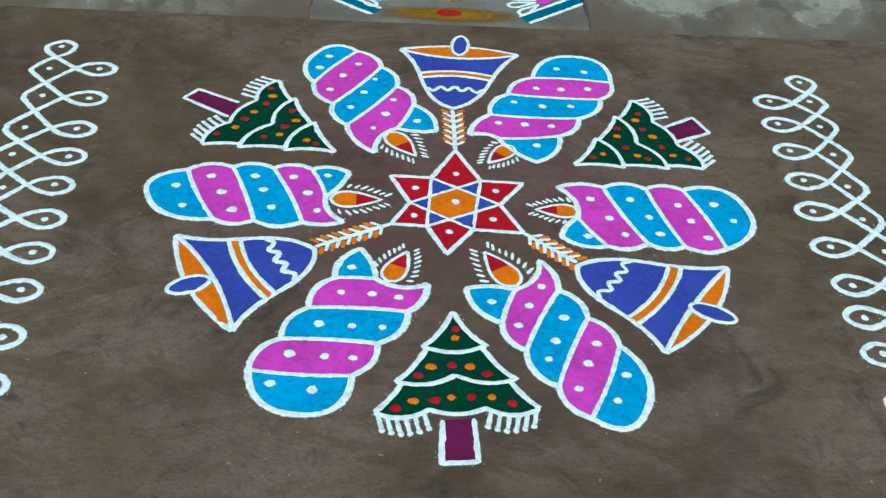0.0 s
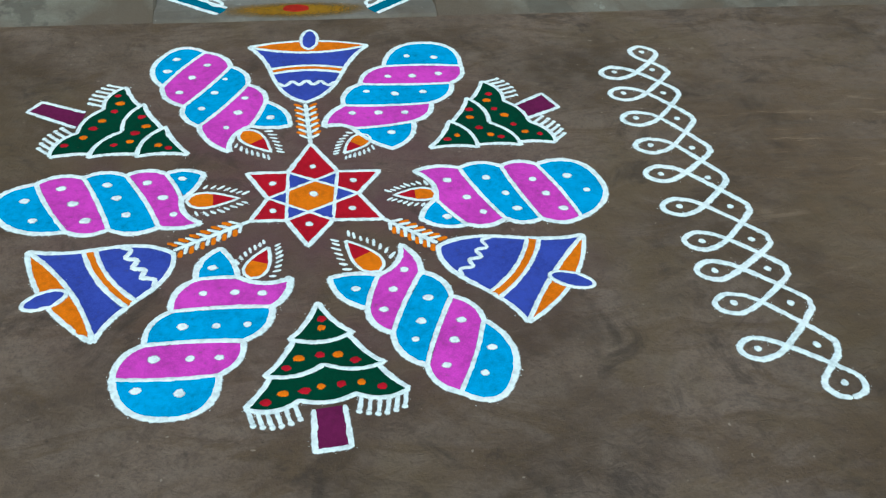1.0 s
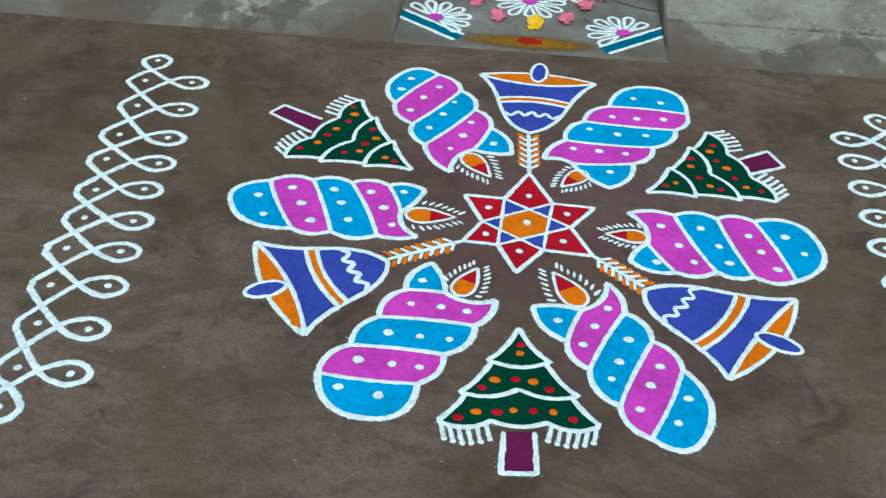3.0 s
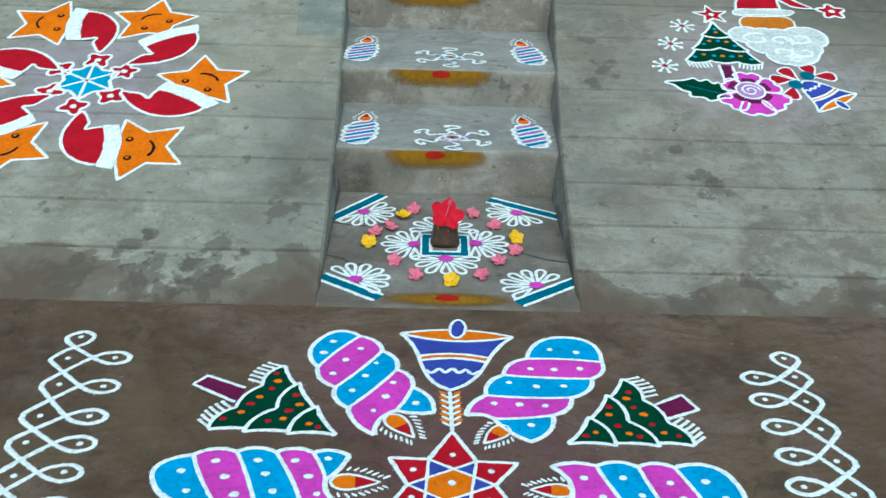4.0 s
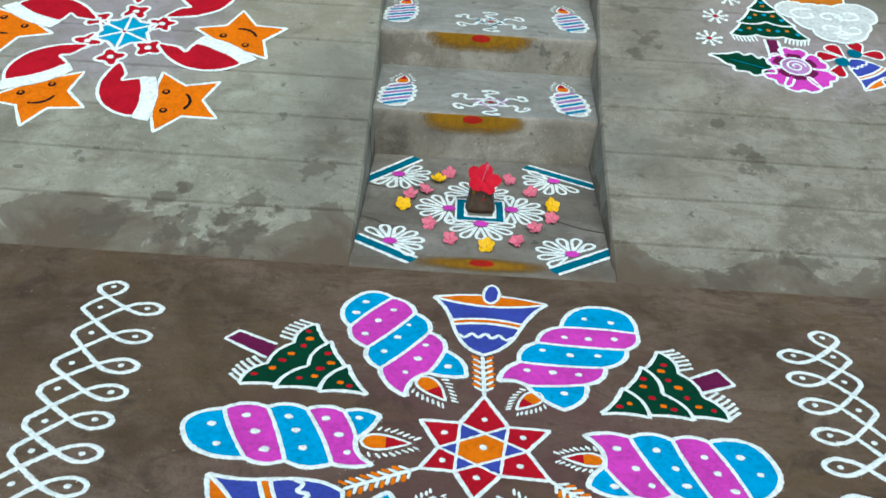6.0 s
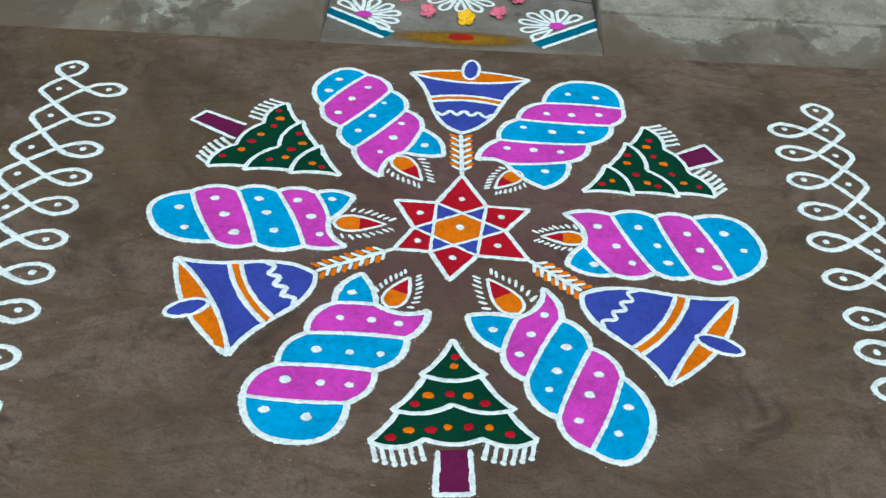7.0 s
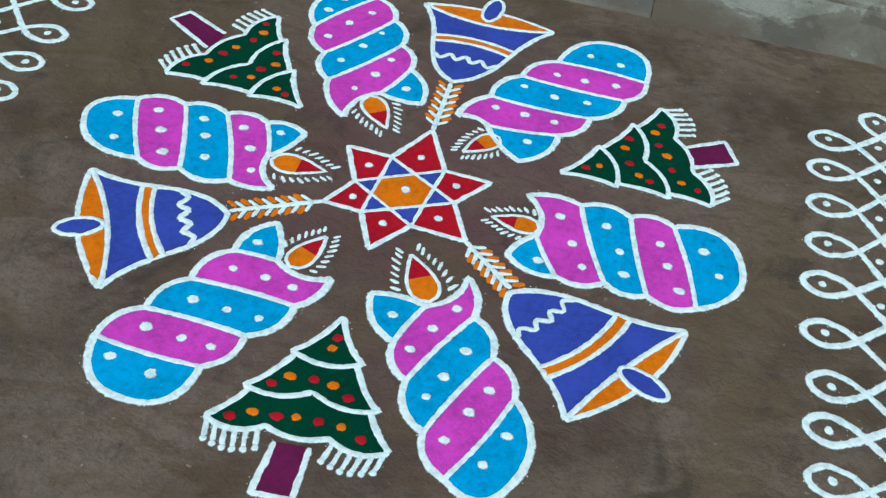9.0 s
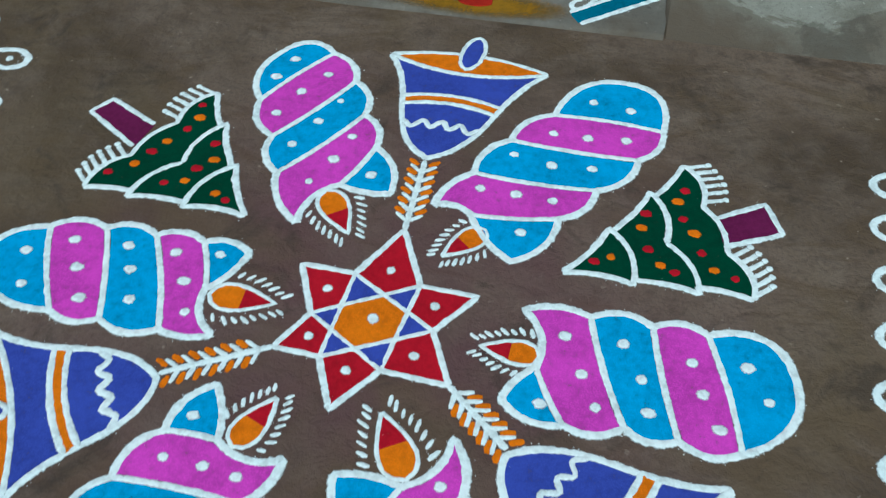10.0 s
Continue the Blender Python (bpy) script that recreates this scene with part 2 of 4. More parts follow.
RISER_STAINS = [((-0.38, 1.79, 0.1), 0.24, (0.03, 0.024, 0.018)), ((-0.34, 1.79, 0.06), 0.12, (0.03, 0.024, 0.018)), ((-0.17, 1.79, 0.1), 0.1, (0.08, 0.066, 0.052)), ((0.36, 1.79, 0.12), 0.16, (0.09, 0.075, 0.06)),
                ((0.2, 2.34, 0.28), 0.13, (0.10, 0.098, 0.088)), ((-0.4, 2.34, 0.27), 0.1, (0.1, 0.09, 0.078))]
RAMP = concrete("ramp_cement", (0.32, 0.317, 0.268), (0.236, 0.23, 0.188), -0.086, 1.0, DUST_AND_DARK, WET_LEFT)
RAMP_STAINED = concrete("stained_ramp_cement", (0.295, 0.285, 0.243), (0.198, 0.182, 0.148), -0.09, 1.15, DUST_AND_DARK_RIGHT, WET_RIGHT)
STRIP = concrete("trowelled_edge_cement", (0.262, 0.283, 0.254), (0.205, 0.220, 0.193), -0.055)
TREAD = concrete("tread_cement", (0.303, 0.303, 0.289), (0.234, 0.234, 0.220))
RISER = concrete("riser_cement", (0.36, 0.332, 0.288), (0.232, 0.206, 0.172), tinted=RISER_STAINS)
LAND_STAINS = [((x, 0.86, 0.0), 0.17, (0.09, 0.066, 0.045)) for x in (-0.38, -0.17, 0.08, 0.3, 0.44)] + [((-0.3, 1.25, 0.01), 0.2, (0.085, 0.07, 0.055)), ((0.33, 1.4, 0.01), 0.2, (0.095, 0.08, 0.065))]
LAND = concrete("damp_landing_cement", (0.236, 0.221, 0.199), (0.15, 0.138, 0.122), tinted=LAND_STAINS)
PLASTER = concrete("pale_wall_plaster", (0.42, 0.44, 0.42), (0.34, 0.36, 0.35))


def plain(name, colour, rough, other, scale=20, metal=0.0, spec=0.4, bump=0.2):
    m, nt, b = shader(name, rough, spec)
    b.inputs["Metallic"].default_value = metal
    v = texco(nt)
    n = noise_of(nt, v, scale, 6, 0.65, 0.4)
    nt.links.new(blend(nt, ramp_of(nt, n, 0.35, 0.7), colour, other), b.inputs["Base Color"])
    relief(nt, b, n, bump, 0.004)
    return m


MORTAR = plain("pale_broken_mortar", (0.46, 0.43, 0.37), 0.9, (0.3, 0.28, 0.235), 40, bump=0.6)
CRACK = plain("dark_crack", (0.05, 0.042, 0.034), 0.9, (0.09, 0.078, 0.064), 60)
RED_TILE = plain("red_floor_tile", (0.105, 0.03, 0.022), 0.5, (0.19, 0.085, 0.066), 16)
GREY_TILE = plain("grey_green_floor_tile", (0.33, 0.375, 0.34), 0.55, (0.25, 0.285, 0.26), 9)
BLUE_WALL = plain("light_blue_limewash", (0.10, 0.42, 0.62), 0.85, (0.2, 0.47, 0.6), 12)
DARK_PAINT = plain("dark_blue_grey_paint", (0.012, 0.022, 0.032), 0.35, (0.02, 0.03, 0.04), 15)
DARK_WOOD = plain("dark_brown_wood", (0.02, 0.013, 0.01), 0.6, (0.035, 0.022, 0.016), 30)
STONE = plain("oiled_dark_stone", (0.045, 0.024, 0.014), 0.5, (0.085, 0.05, 0.03), 45, 0.0, 0.4, 0.8)
PETAL_RED = plain("hibiscus_red_petal", (0.50, 0.005, 0.022), 0.75, (0.6, 0.012, 0.04), 60, 0.0, 0.15)
PETAL_PINK = plain("pink_petal", (0.56, 0.085, 0.16), 0.6, (0.72, 0.23, 0.32), 110)
HEART_OCHRE = plain("ochre_flower_heart", (0.55, 0.22, 0.005), 0.7, (0.4, 0.14, 0.0), 80)
PETAL_YELLOW = plain("yellow_petal", (0.80, 0.50, 0.005), 0.55, (0.72, 0.38, 0.0), 80)


# ---- building helpers ----
def mesh_of(name, verts, faces, smooth=False):
    me = bpy.data.meshes.new(name)
    me.from_pydata([tuple(v) for v in verts], [], faces)
    if smooth:
        me.polygons.foreach_set("use_smooth", [True] * len(me.polygons))
    me.update()
    return me


def attach(name, me, material, parent=None, label=""):
    ob = new(name, me)
    if not me.materials:
        me.materials.append(material)
    if parent is not None:
        ob.parent = parent
    return tagged(ob, label)


def thing(name, label, category, group="", kind=""):
    return tagged(new(name), label, category, group, kind)


def part(name, bm, material, parent, label=""):
    me = bpy.data.meshes.new(name)
    bm.to_mesh(me)
    bm.free()
    return attach(name, me, material, parent, label)


SLOPE, FOOT = 0.26, 0.88


def ground(x, y, h=0.0):
    return Vector((x, y, h))


def ramp(x, y, h=0.0):
    return Vector((x, y, SLOPE * (y - FOOT))) + h * Vector((0, -SLOPE, 1)).normalized()


def level(z):
    return lambda x, y, h=0.0: Vector((x, y, z + h))


def upright(yy):
    return lambda x, z, h=0.0: Vector((x, yy - h, z))


GRAINS = []
V2 = lambda p: Vector((p[0], p[1]))


def resample(pts, step, closed=False):
    pts = [V2(p) for p in pts] + ([V2(pts[0])] if closed else [])
    acc = [0.0]
    for a, b in zip(pts, pts[1:]):
        acc.append(acc[-1] + (b - a).length)
    n = max(2 if not closed else 6, round(acc[-1] / step))
    out, j = [], 0
    for i in range(n + (0 if closed else 1)):
        s = acc[-1] * i / n
        while j < len(acc) - 2 and acc[j + 1] < s:
            j += 1
        d = acc[j + 1] - acc[j]
        out.append(pts[j].lerp(pts[j + 1], (s - acc[j]) / d if d > 1e-9 else 0))
    return out


def spline(pts, closed=False, n=8):
    pts = [V2(p) for p in pts]
    k, out = len(pts), []
    get = (lambda i: pts[i % k]) if closed else (lambda i: pts[min(max(i, 0), k - 1)])
    for i in range(k if closed else k - 1):
        a, b, c, d = get(i - 1), get(i), get(i + 1), get(i + 2)
        for s in range(n):
            t = s / n
            out.append(0.5 * (2 * b + (c - a) * t + (2 * a - 5 * b + 4 * c - d) * t * t + (3 * b - a - 3 * c + d) * t**3))
    return out if closed else out + [pts[-1]]


def bow(a, b, sag, away=None, n=8):
    """An arc from a to b with its middle sag * length off the chord, on the side away from the given point."""
    a, b = V2(a), V2(b)
    d = b - a
    nrm = Vector((-d.y, d.x))
    if away is not None and nrm.dot((a + b) / 2 - V2(away)) < 0:
        nrm = -nrm
    return [a + d * (i / n) + nrm * sag * 4 * (i / n) * (1 - i / n) for i in range(n + 1)]


def turned(v, deg):
    c, s = math.cos(radians(deg)), math.sin(radians(deg))
    return Vector((v[0] * c - v[1] * s, v[0] * s + v[1] * c))


def wob(p, k, seed=0.0):
    return noise.noise(Vector((p[0] * k, p[1] * k, seed * 7.3 + 1.7)))


def line(name, pts, width, parent, surf=ground, material=None, height=0.0023, closed=False, step=0.009, label=""):
    """A ridge of powder poured along a path: domed, with uneven edges and height."""
    step = min(step, 0.006)
    p = resample(pts, step, closed)
    k, verts, faces = len(p), [], []
    seed = random.random() * 9
    for i, c in enumerate(p):
        a, b = (p[i - 1] if i or closed else c), (p[(i + 1) % k] if i < k - 1 or closed else c)
        d = (b - a)
        d = d.normalized() if d.length > 1e-9 else Vector((1, 0))
        nrm = Vector((-d.y, d.x))
        w = width * (1 + 0.2 * wob(c, 22, seed) + 0.16 * wob(c, 7, seed + 5))
        if not closed and (i == 0 or i == k - 1):
            w *= 0.55
        l, r = (w * (0.5 + 0.09 * wob(c, 110, seed + k) + 0.12 * wob(c, 260, seed + k + 4)) for k in (1, 2))
        h = height * (1 + 0.35 * wob(c, 70, seed + 3))
        if (material or WHITE) is WHITE and random.random() < 0.42:
            q = c + nrm * random.choice((l, -r)) * (1.05 + abs(random.gauss(0, 0.5))) + d * random.uniform(-0.003, 0.003)
            GRAINS.append(surf(q.x, q.y, 0.0003))
        for o, hh in ((l * 1.65, 0.0003), (l * 0.7, h * 0.85), (0, h), (-r * 0.7, h * 0.85), (-r * 1.65, 0.0003)):
            q = c + nrm * o
            verts.append(surf(q.x, q.y, hh))
    for i in range(k if closed else k - 1):
        j = (i + 1) % k
        faces += [(5 * i + s, 5 * i + s + 1, 5 * j + s + 1, 5 * j + s) for s in range(4)]
    me = mesh_of(name, verts, faces, True)
    me.attributes.new("thin", "FLOAT", "POINT").data.foreach_set("value", [1.22, 0.0, 0.0, 0.0, 1.22] * k)
    return attach(name, me, material or WHITE, parent, label)


def fill(name, poly, material, parent, surf=ground, height=0.0016, label="", inset=0.0):
    """A patch of strewn powder with a low edge all round."""
    p = resample(poly, 0.012, True)
    seed, k = random.random() * 9, len(p)
    if inset:
        area = sum(a.x * b.y - b.x * a.y for a, b in zip(p, p[1:] + p[:1]))
        turn = math.copysign(1, area)
        moved = []
        for i, q in enumerate(p):
            d = (p[(i + 1) % k] - p[i - 1]).normalized()
            moved.append(q + Vector((-d.y, d.x)) * turn * inset * (1 + 0.35 * wob(q, 60, seed)))
        p = moved
    mid = sum(p, Vector((0, 0))) / k
    verts = [surf(q.x, q.y, height * (1 + 0.15 * wob(q, 40, seed))) for q in p]
    out = [q + (q - mid).normalized() * 0.0015 for q in p]
    verts += [surf(q.x, q.y, 0.0001) for q in out]
    flat = [Vector((q.x, q.y, 0)) for q in p]
    faces = [tuple(t) for t in tessellate([flat])]
    faces += [(i, (i + 1) % k, k + (i + 1) % k, k + i) for i in range(k)]
    me = mesh_of(name, verts, faces)
    bm = bmesh.new()
    bm.from_mesh(me)
    bmesh.ops.recalc_face_normals(bm, faces=bm.faces)
    bm.to_mesh(me)
    bm.free()
    return attach(name, me, material, parent, label)


def dot(name, c, r, parent, surf=ground, material=None, height=0.0016, stretch=(1.0, 1.0), label=""):
    """A pinch of powder."""
    c, seed, verts, n = V2(c), random.random() * 9, [], 10
    for ring, hh in ((1.12, 0.0002), (0.62, height * 0.8)):
        for i in range(n):
            a = 2 * math.pi * i / n
            q = Vector((math.cos(a) * stretch[0], math.sin(a) * stretch[1]))
            q = c + q * r * ring * (1 + 0.22 * wob((q.x, q.y), 1.7, seed))
            verts.append(surf(q.x, q.y, hh + 0.0016))
    verts.append(surf(c.x, c.y, height + 0.0016))
    faces = [(i, (i + 1) % n, n + (i + 1) % n, n + i) for i in range(n)] + [(n + i, n + (i + 1) % n, 2 * n) for i in range(n)]
    me = mesh_of(name, verts, faces, True)
    me.attributes.new("thin", "FLOAT", "POINT").data.foreach_set("value", [0.8] * n + [0.0] * (n + 1))
    return attach(name, me, material or WHITE, parent, label)


def frame_of(a, b, c):
    """A map from (u, v) to the plan: u runs from the middle of a-b (0) to c (1), v from a (-1) to b (1)."""
    a, b, c = V2(a), V2(b), V2(c)
    m, h = (a + b) / 2, (b - a) / 2
    return lambda u, v: m + (c - m) * u + h * v


def slab(name, x0, x1, y0, y1, z0, z1, material, parent=None, bevel=0.006, label=""):
    bm = bmesh.new()
    bmesh.ops.create_cube(bm, size=1)
    for v in bm.verts:
        v.co = Vector((x0 if v.co.x < 0 else x1, y0 if v.co.y < 0 else y1, z0 if v.co.z < 0 else z1))
    if bevel:
        bmesh.ops.bevel(bm, geom=list(bm.edges), offset=bevel, segments=2, affect="EDGES", profile=0.6)
    return part(name, bm, material, parent, label)


# ---- ground, ramps, steps ----
bm = bmesh.new()
bmesh.ops.create_grid(bm, x_segments=40, y_segments=40, size=400)
tagged(part("ground", bm, EARTH, None), "brown washed earth yard, damp and patchy", "ground", "", "structure")

# plan of the steps: front edge y, top z, middle and half width of the turmeric mark
NOSE = [(1.792, 0.199, -0.035, 0.19), (2.343, 0.360, -0.01, 0.215), (3.018, 0.545, -0.04, 0.23)]
TOP_Y, TOP_Z = 3.66, 0.722


def edge_left(y):
    return -0.425 - 0.012 * (y - 0.9) - 0.03 * max(0.0, y - 2.0) + 0.005 * wob((y, 0), 3.1, 2) + 0.004 * wob((y, 0), 11, 5)


def edge_right(y):
    return 0.448 + 0.02 * (y - 0.9) + 0.042 * max(0.0, y - 1.8) + 0.006 * wob((y, 0), 3.1, 4) + 0.005 * wob((y, 0), 11, 7)


def ramp_piece(name, parent, xa, xb, y0, y1, material, gap=0.0025, seed=0.0, sink=0.0):
    """A band of ramp between two lines of the plan; its top lies in the slope, its edges are a little broken."""
    n = 40
    verts, faces = [], []
    for row, (y, h) in enumerate(((y0 + gap, -0.014), (y0 + gap + 0.005, 0.0), (y1 - gap - 0.005, 0.0), (y1 - gap, -0.014))):
        for i in range(n + 1):
            t = i / n
            yy = y + 0.007 * wob((xa(y) + (xb(y) - xa(y)) * t, (y1 if row > 1 else y0) * 3), 1.3, 0.0)
            x = xa(yy) + (xb(yy) - xa(yy)) * t
            verts.append(ramp(x, yy, h - sink + 0.0015 * wob((x, yy), 2, seed)))
    base = len(verts)
    for i, out in ((0, -1), (n, 1)):
        for drop in (0.012, None):
            for row in range(4):
                v = verts[row * (n + 1) + i]
                deep = v.z + 0.1 if drop is None else drop
                verts.append(Vector((v.x + out * (0.008 + 0.07 * deep + 0.003 * wob((v.y, deep), 9, seed)), v.y, v.z - deep)))
    w = n + 1
    for row in range(3):
        faces += [(row * w + i, row * w + i + 1, (row + 1) * w + i + 1, (row + 1) * w + i) for i in range(n)]
    for row in range(3):
        faces.append((row * w, (row + 1) * w, base + row + 1, base + row))
        faces.append((base + row, base + row + 1, base + row + 5, base + row + 4))
        faces.append((row * w + n, base + 8 + row, base + 9 + row, (row + 1) * w + n))
        faces.append((base + 8 + row, base + 12 + row, base + 13 + row, base + 9 + row))
    return attach(name, mesh_of(name, verts, faces), material, parent)


BANDS_LEFT = [0.70, 1.14, 1.39, 1.65, 1.92, 2.18, 2.46, 2.74, 3.05, 3.36, 3.66]
BANDS_RIGHT = [0.70, 1.07, 1.31, 1.555, 1.84, 2.19, 2.61, 2.92, 3.25, 3.66]
ramp_left = thing("ramp_left", "grey cement ramp with cross joints beside the steps", "ramp", "", "structure")
ramp_right = thing("ramp_right", "grey stained cement ramp with cross joints beside the steps", "ramp", "", "structure")
for i, (y0, y1) in enumerate(zip(BANDS_LEFT, BANDS_LEFT[1:])):
    ramp_piece("cement_band", ramp_left, lambda y: -7.0, edge_left, y0, y1, RAMP, 0.0028, i)
for i, (y0, y1) in enumerate(zip(BANDS_RIGHT, BANDS_RIGHT[1:])):
    ramp_piece("cement_band", ramp_right, edge_right, lambda y: 7.0, y0, y1, RAMP_STAINED, 0.0028, 20 + i)
for i, (y0, y1) in enumerate(((2.55, 3.20), (3.20, 3.655))):
    ramp_piece("edge_strip", ramp_left, lambda y: edge_left(y) - 0.2, lambda y: edge_left(y) + 0.002, y0, y1, STRIP, 0.001, 40 + i, -0.003)

steps = thing("steps", "worn grey cement steps between two ramps", "steps", "", "structure")


def step_block(name, y0, y1, z0, z1, material, top=None):
    """A cement step with a rounded, slightly uneven front edge."""
    n, verts, faces = 24, [], []
    prof = [(y0 + 0.004, z0), (y0 + 0.002, z1 - 0.03), (y0 + 0.001, z1 - 0.012), (y0 + 0.006, z1 - 0.003), (y0 + 0.016, z1), (y1, z1)]
    for y, z in prof:
        for i in range(n + 1):
            t = i / n
            xl, xr = edge_left(y) + 0.004, edge_right(y) - 0.004
            x = xl + (xr - xl) * t
            rough = 0.004 * wob((x, z * 3), 6, y0) if y < y0 + 0.01 else 0
            verts.append((x, y + rough, z + rough * 0.6))
    w = n + 1
    for r in range(len(prof) - 1):
        faces += [(r * w + i, r * w + i + 1, (r + 1) * w + i + 1, (r + 1) * w + i) for i in range(n)]
    me = mesh_of(name, verts, faces, True)
    me.materials.append(material)
    if top:
        me.materials.append(top)
        for f in me.polygons:
            if f.index >= 3 * n:
                f.material_index = 1
    return attach(name, me, material, steps)


step_block("landing", 0.872, 1.786, -0.03, 0.010, LAND)
step_block("step", NOSE[0][0], NOSE[1][0] - 0.005, -0.02, NOSE[0][1], RISER, TREAD)
step_block("step", NOSE[1][0], NOSE[2][0] - 0.005, 0.15, NOSE[1][1], RISER, TREAD)
step_block("step", NOSE[2][0], 3.696, 0.30, NOSE[2][1], RISER, TREAD)
step_block("step", 3.70, 4.25, 0.50, TOP_Z - 0.035, RISER)

# veranda behind the ramps
for track in (((-0.425, 1.225), (-0.37, 1.205), (-0.32, 1.165), (-0.27, 1.155)), ((0.458, 1.205), (0.37, 1.225), (0.283, 1.273), (0.2, 1.33)), ((-0.43, 1.5), (-0.3, 1.47), (-0.2, 1.5))):
    line("crack", spline(track, n=6), 0.006, steps, level(0.0104), CRACK, 0.0004)

veranda = thing("veranda_floor", "raised veranda floor with red and grey squares", "floor", "", "structure")
slab("floor_slab", -7, edge_left(3.7) - 0.03, 3.664, 6.5, 0.3, TOP_Z - 0.006, TREAD, veranda)
slab("floor_slab", edge_right(3.7), 7, 3.664, 6.5, 0.3, TOP_Z - 0.006, TREAD, veranda)
TILE = 0.522
for i in range(12):
    for j in range(5):
        x, y = 0.76 + (i - 1) * TILE, 3.672 + j * TILE
        if x < 0.56:
            continue
        slab("floor_tile", x + 0.002, x + TILE - 0.002, y + 0.002, y + TILE - 0.002, TOP_Z - 0.012, TOP_Z + 0.004,
             RED_TILE if (i + j) % 2 else GREY_TILE, veranda, 0.002)
slab("floor_tile", 0.235, 0.50, 3.702, 3.80, TOP_Z - 0.034, TOP_Z + 0.004, RED_TILE, veranda, 0.003)
slab("floor_tile", 0.235, 0.50, 3.804, 4.25, TOP_Z - 0.034, TOP_Z + 0.004, GREY_TILE, veranda, 0.003)
slab("floor_tile", -0.02, 0.231, 3.702, 4.25, TOP_Z - 0.034, TOP_Z + 0.004, GREY_TILE, veranda, 0.003)
lip = [(0.56 + 0.03 * i, 3.643 + 0.02 * wob((i * 0.03, 1), 9, 3) + 0.012 * wob((i * 0.03, 2), 31, 5)) for i in range(58)]
fill("mortar_edge", lip + [(2.27, 3.674), (0.56, 3.674)], MORTAR, veranda, lambda x, y, h=0.0: ramp(x, y, h), 0.009)
slab("wall_north", -7, 7, 6.5, 6.7, 0, 3.6, PLASTER, None, 0).update_tag()
tagged(bpy.data.objects["wall_north"], "pale plastered house wall behind the veranda", "wall", "", "structure")
# out-of-view roof slab, added to shade the tiles and the ramp's upper end
roof = slab("veranda_roof", -7, 7, 3.75, 6.7, 3.3, 3.45, PLASTER, None, 0.01)
tagged(roof, "unseen plain roof slab added to shade the veranda", "roof", "", "structure")
pillar = thing("wall_end", "light blue limewashed wall end on the veranda", "wall", "", "structure")
slab("shaft", 2.36, 2.75, 3.70, 4.1, TOP_Z - 0.1, 3.2, BLUE_WALL, pillar, 0.012)
slab("plinth", 2.345, 2.77, 3.685, 4.115, TOP_Z - 0.1, TOP_Z + 0.03, TREAD, pillar, 0.01)

bench = thing("bench", "dark brown wooden bench with a dark blue end panel", "bench")
slab("front_board", -3.9, -0.70, 3.455, 3.485, 0.70, 1.10, DARK_WOOD, bench, 0.004)
slab("seat", -3.9, -0.02, 3.44, 3.9, 1.10, 1.15, DARK_WOOD, bench, 0.006)
slab("end_panel", -0.702, 0.008, 3.45, 3.48, 0.735, 1.10, DARK_PAINT, bench, 0.005)
slab("end_rail", -0.702, 0.014, 3.438, 3.484, 0.728, 0.775, DARK_PAINT, bench, 0.006)
slab("back_post", -0.70, -0.64, 3.80, 3.86, 0.70, 1.10, DARK_WOOD, bench, 0.004)
slab("back_post", -3.9, -3.84, 3.80, 3.86, 0.70, 1.10, DARK_WOOD, bench, 0.004)


# ---- the large powder drawing ----
def flame(parent, f0, f1, surf=ground, wide=0.235, rays=8, w=0.008):
    f0, f1 = V2(f0), V2(f1)
    d = f1 - f0
    nrm = Vector((-d.y, d.x))

    def side(t, s):
        return f0 + d * t + nrm * s * wide * (math.sin(math.pi * min(1, t * 1.02) ** 0.62) ** 0.9 if t < 1 else 0)
    ts = [i / 14 for i in range(15)]
    edge = [side(t, 1) for t in ts] + [side(t, -1) for t in ts[-2:0:-1]]
    ob = line("flame", edge, w, parent, surf, closed=True, label="candle flame with white strokes round it")
    low = [t for t in ts if t <= 0.5]
    high = [t for t in ts if t >= 0.5]
    fill("flame_base", [side(t, 1) for t in low] + [side(t, -1) for t in reversed(low)][:-1], ORANGE, ob, surf)
    fill("flame_tip", [side(t, 1) for t in high] + [side(t, -1) for t in reversed(high)][1:], RED, ob, surf)
    for s in (1, -1):
        for i in range(rays):
            t = 0.2 + 0.8 * i / (rays - 1)
            e0, e1 = side(max(t - 0.06, 0), s), side(min(t + 0.06, 1), s)
            g = (e1 - e0).normalized()
            m = Vector((-g.y, g.x)) * s
            k = d.length / 0.105
            a = side(t, s) + m * 0.0125 * k
            b = a + (m * 0.8 + g * 0.6) * 0.018 * k * random.uniform(0.8, 1.15)
            line("ray", [a, b], w * 0.85, ob, surf)
    return ob


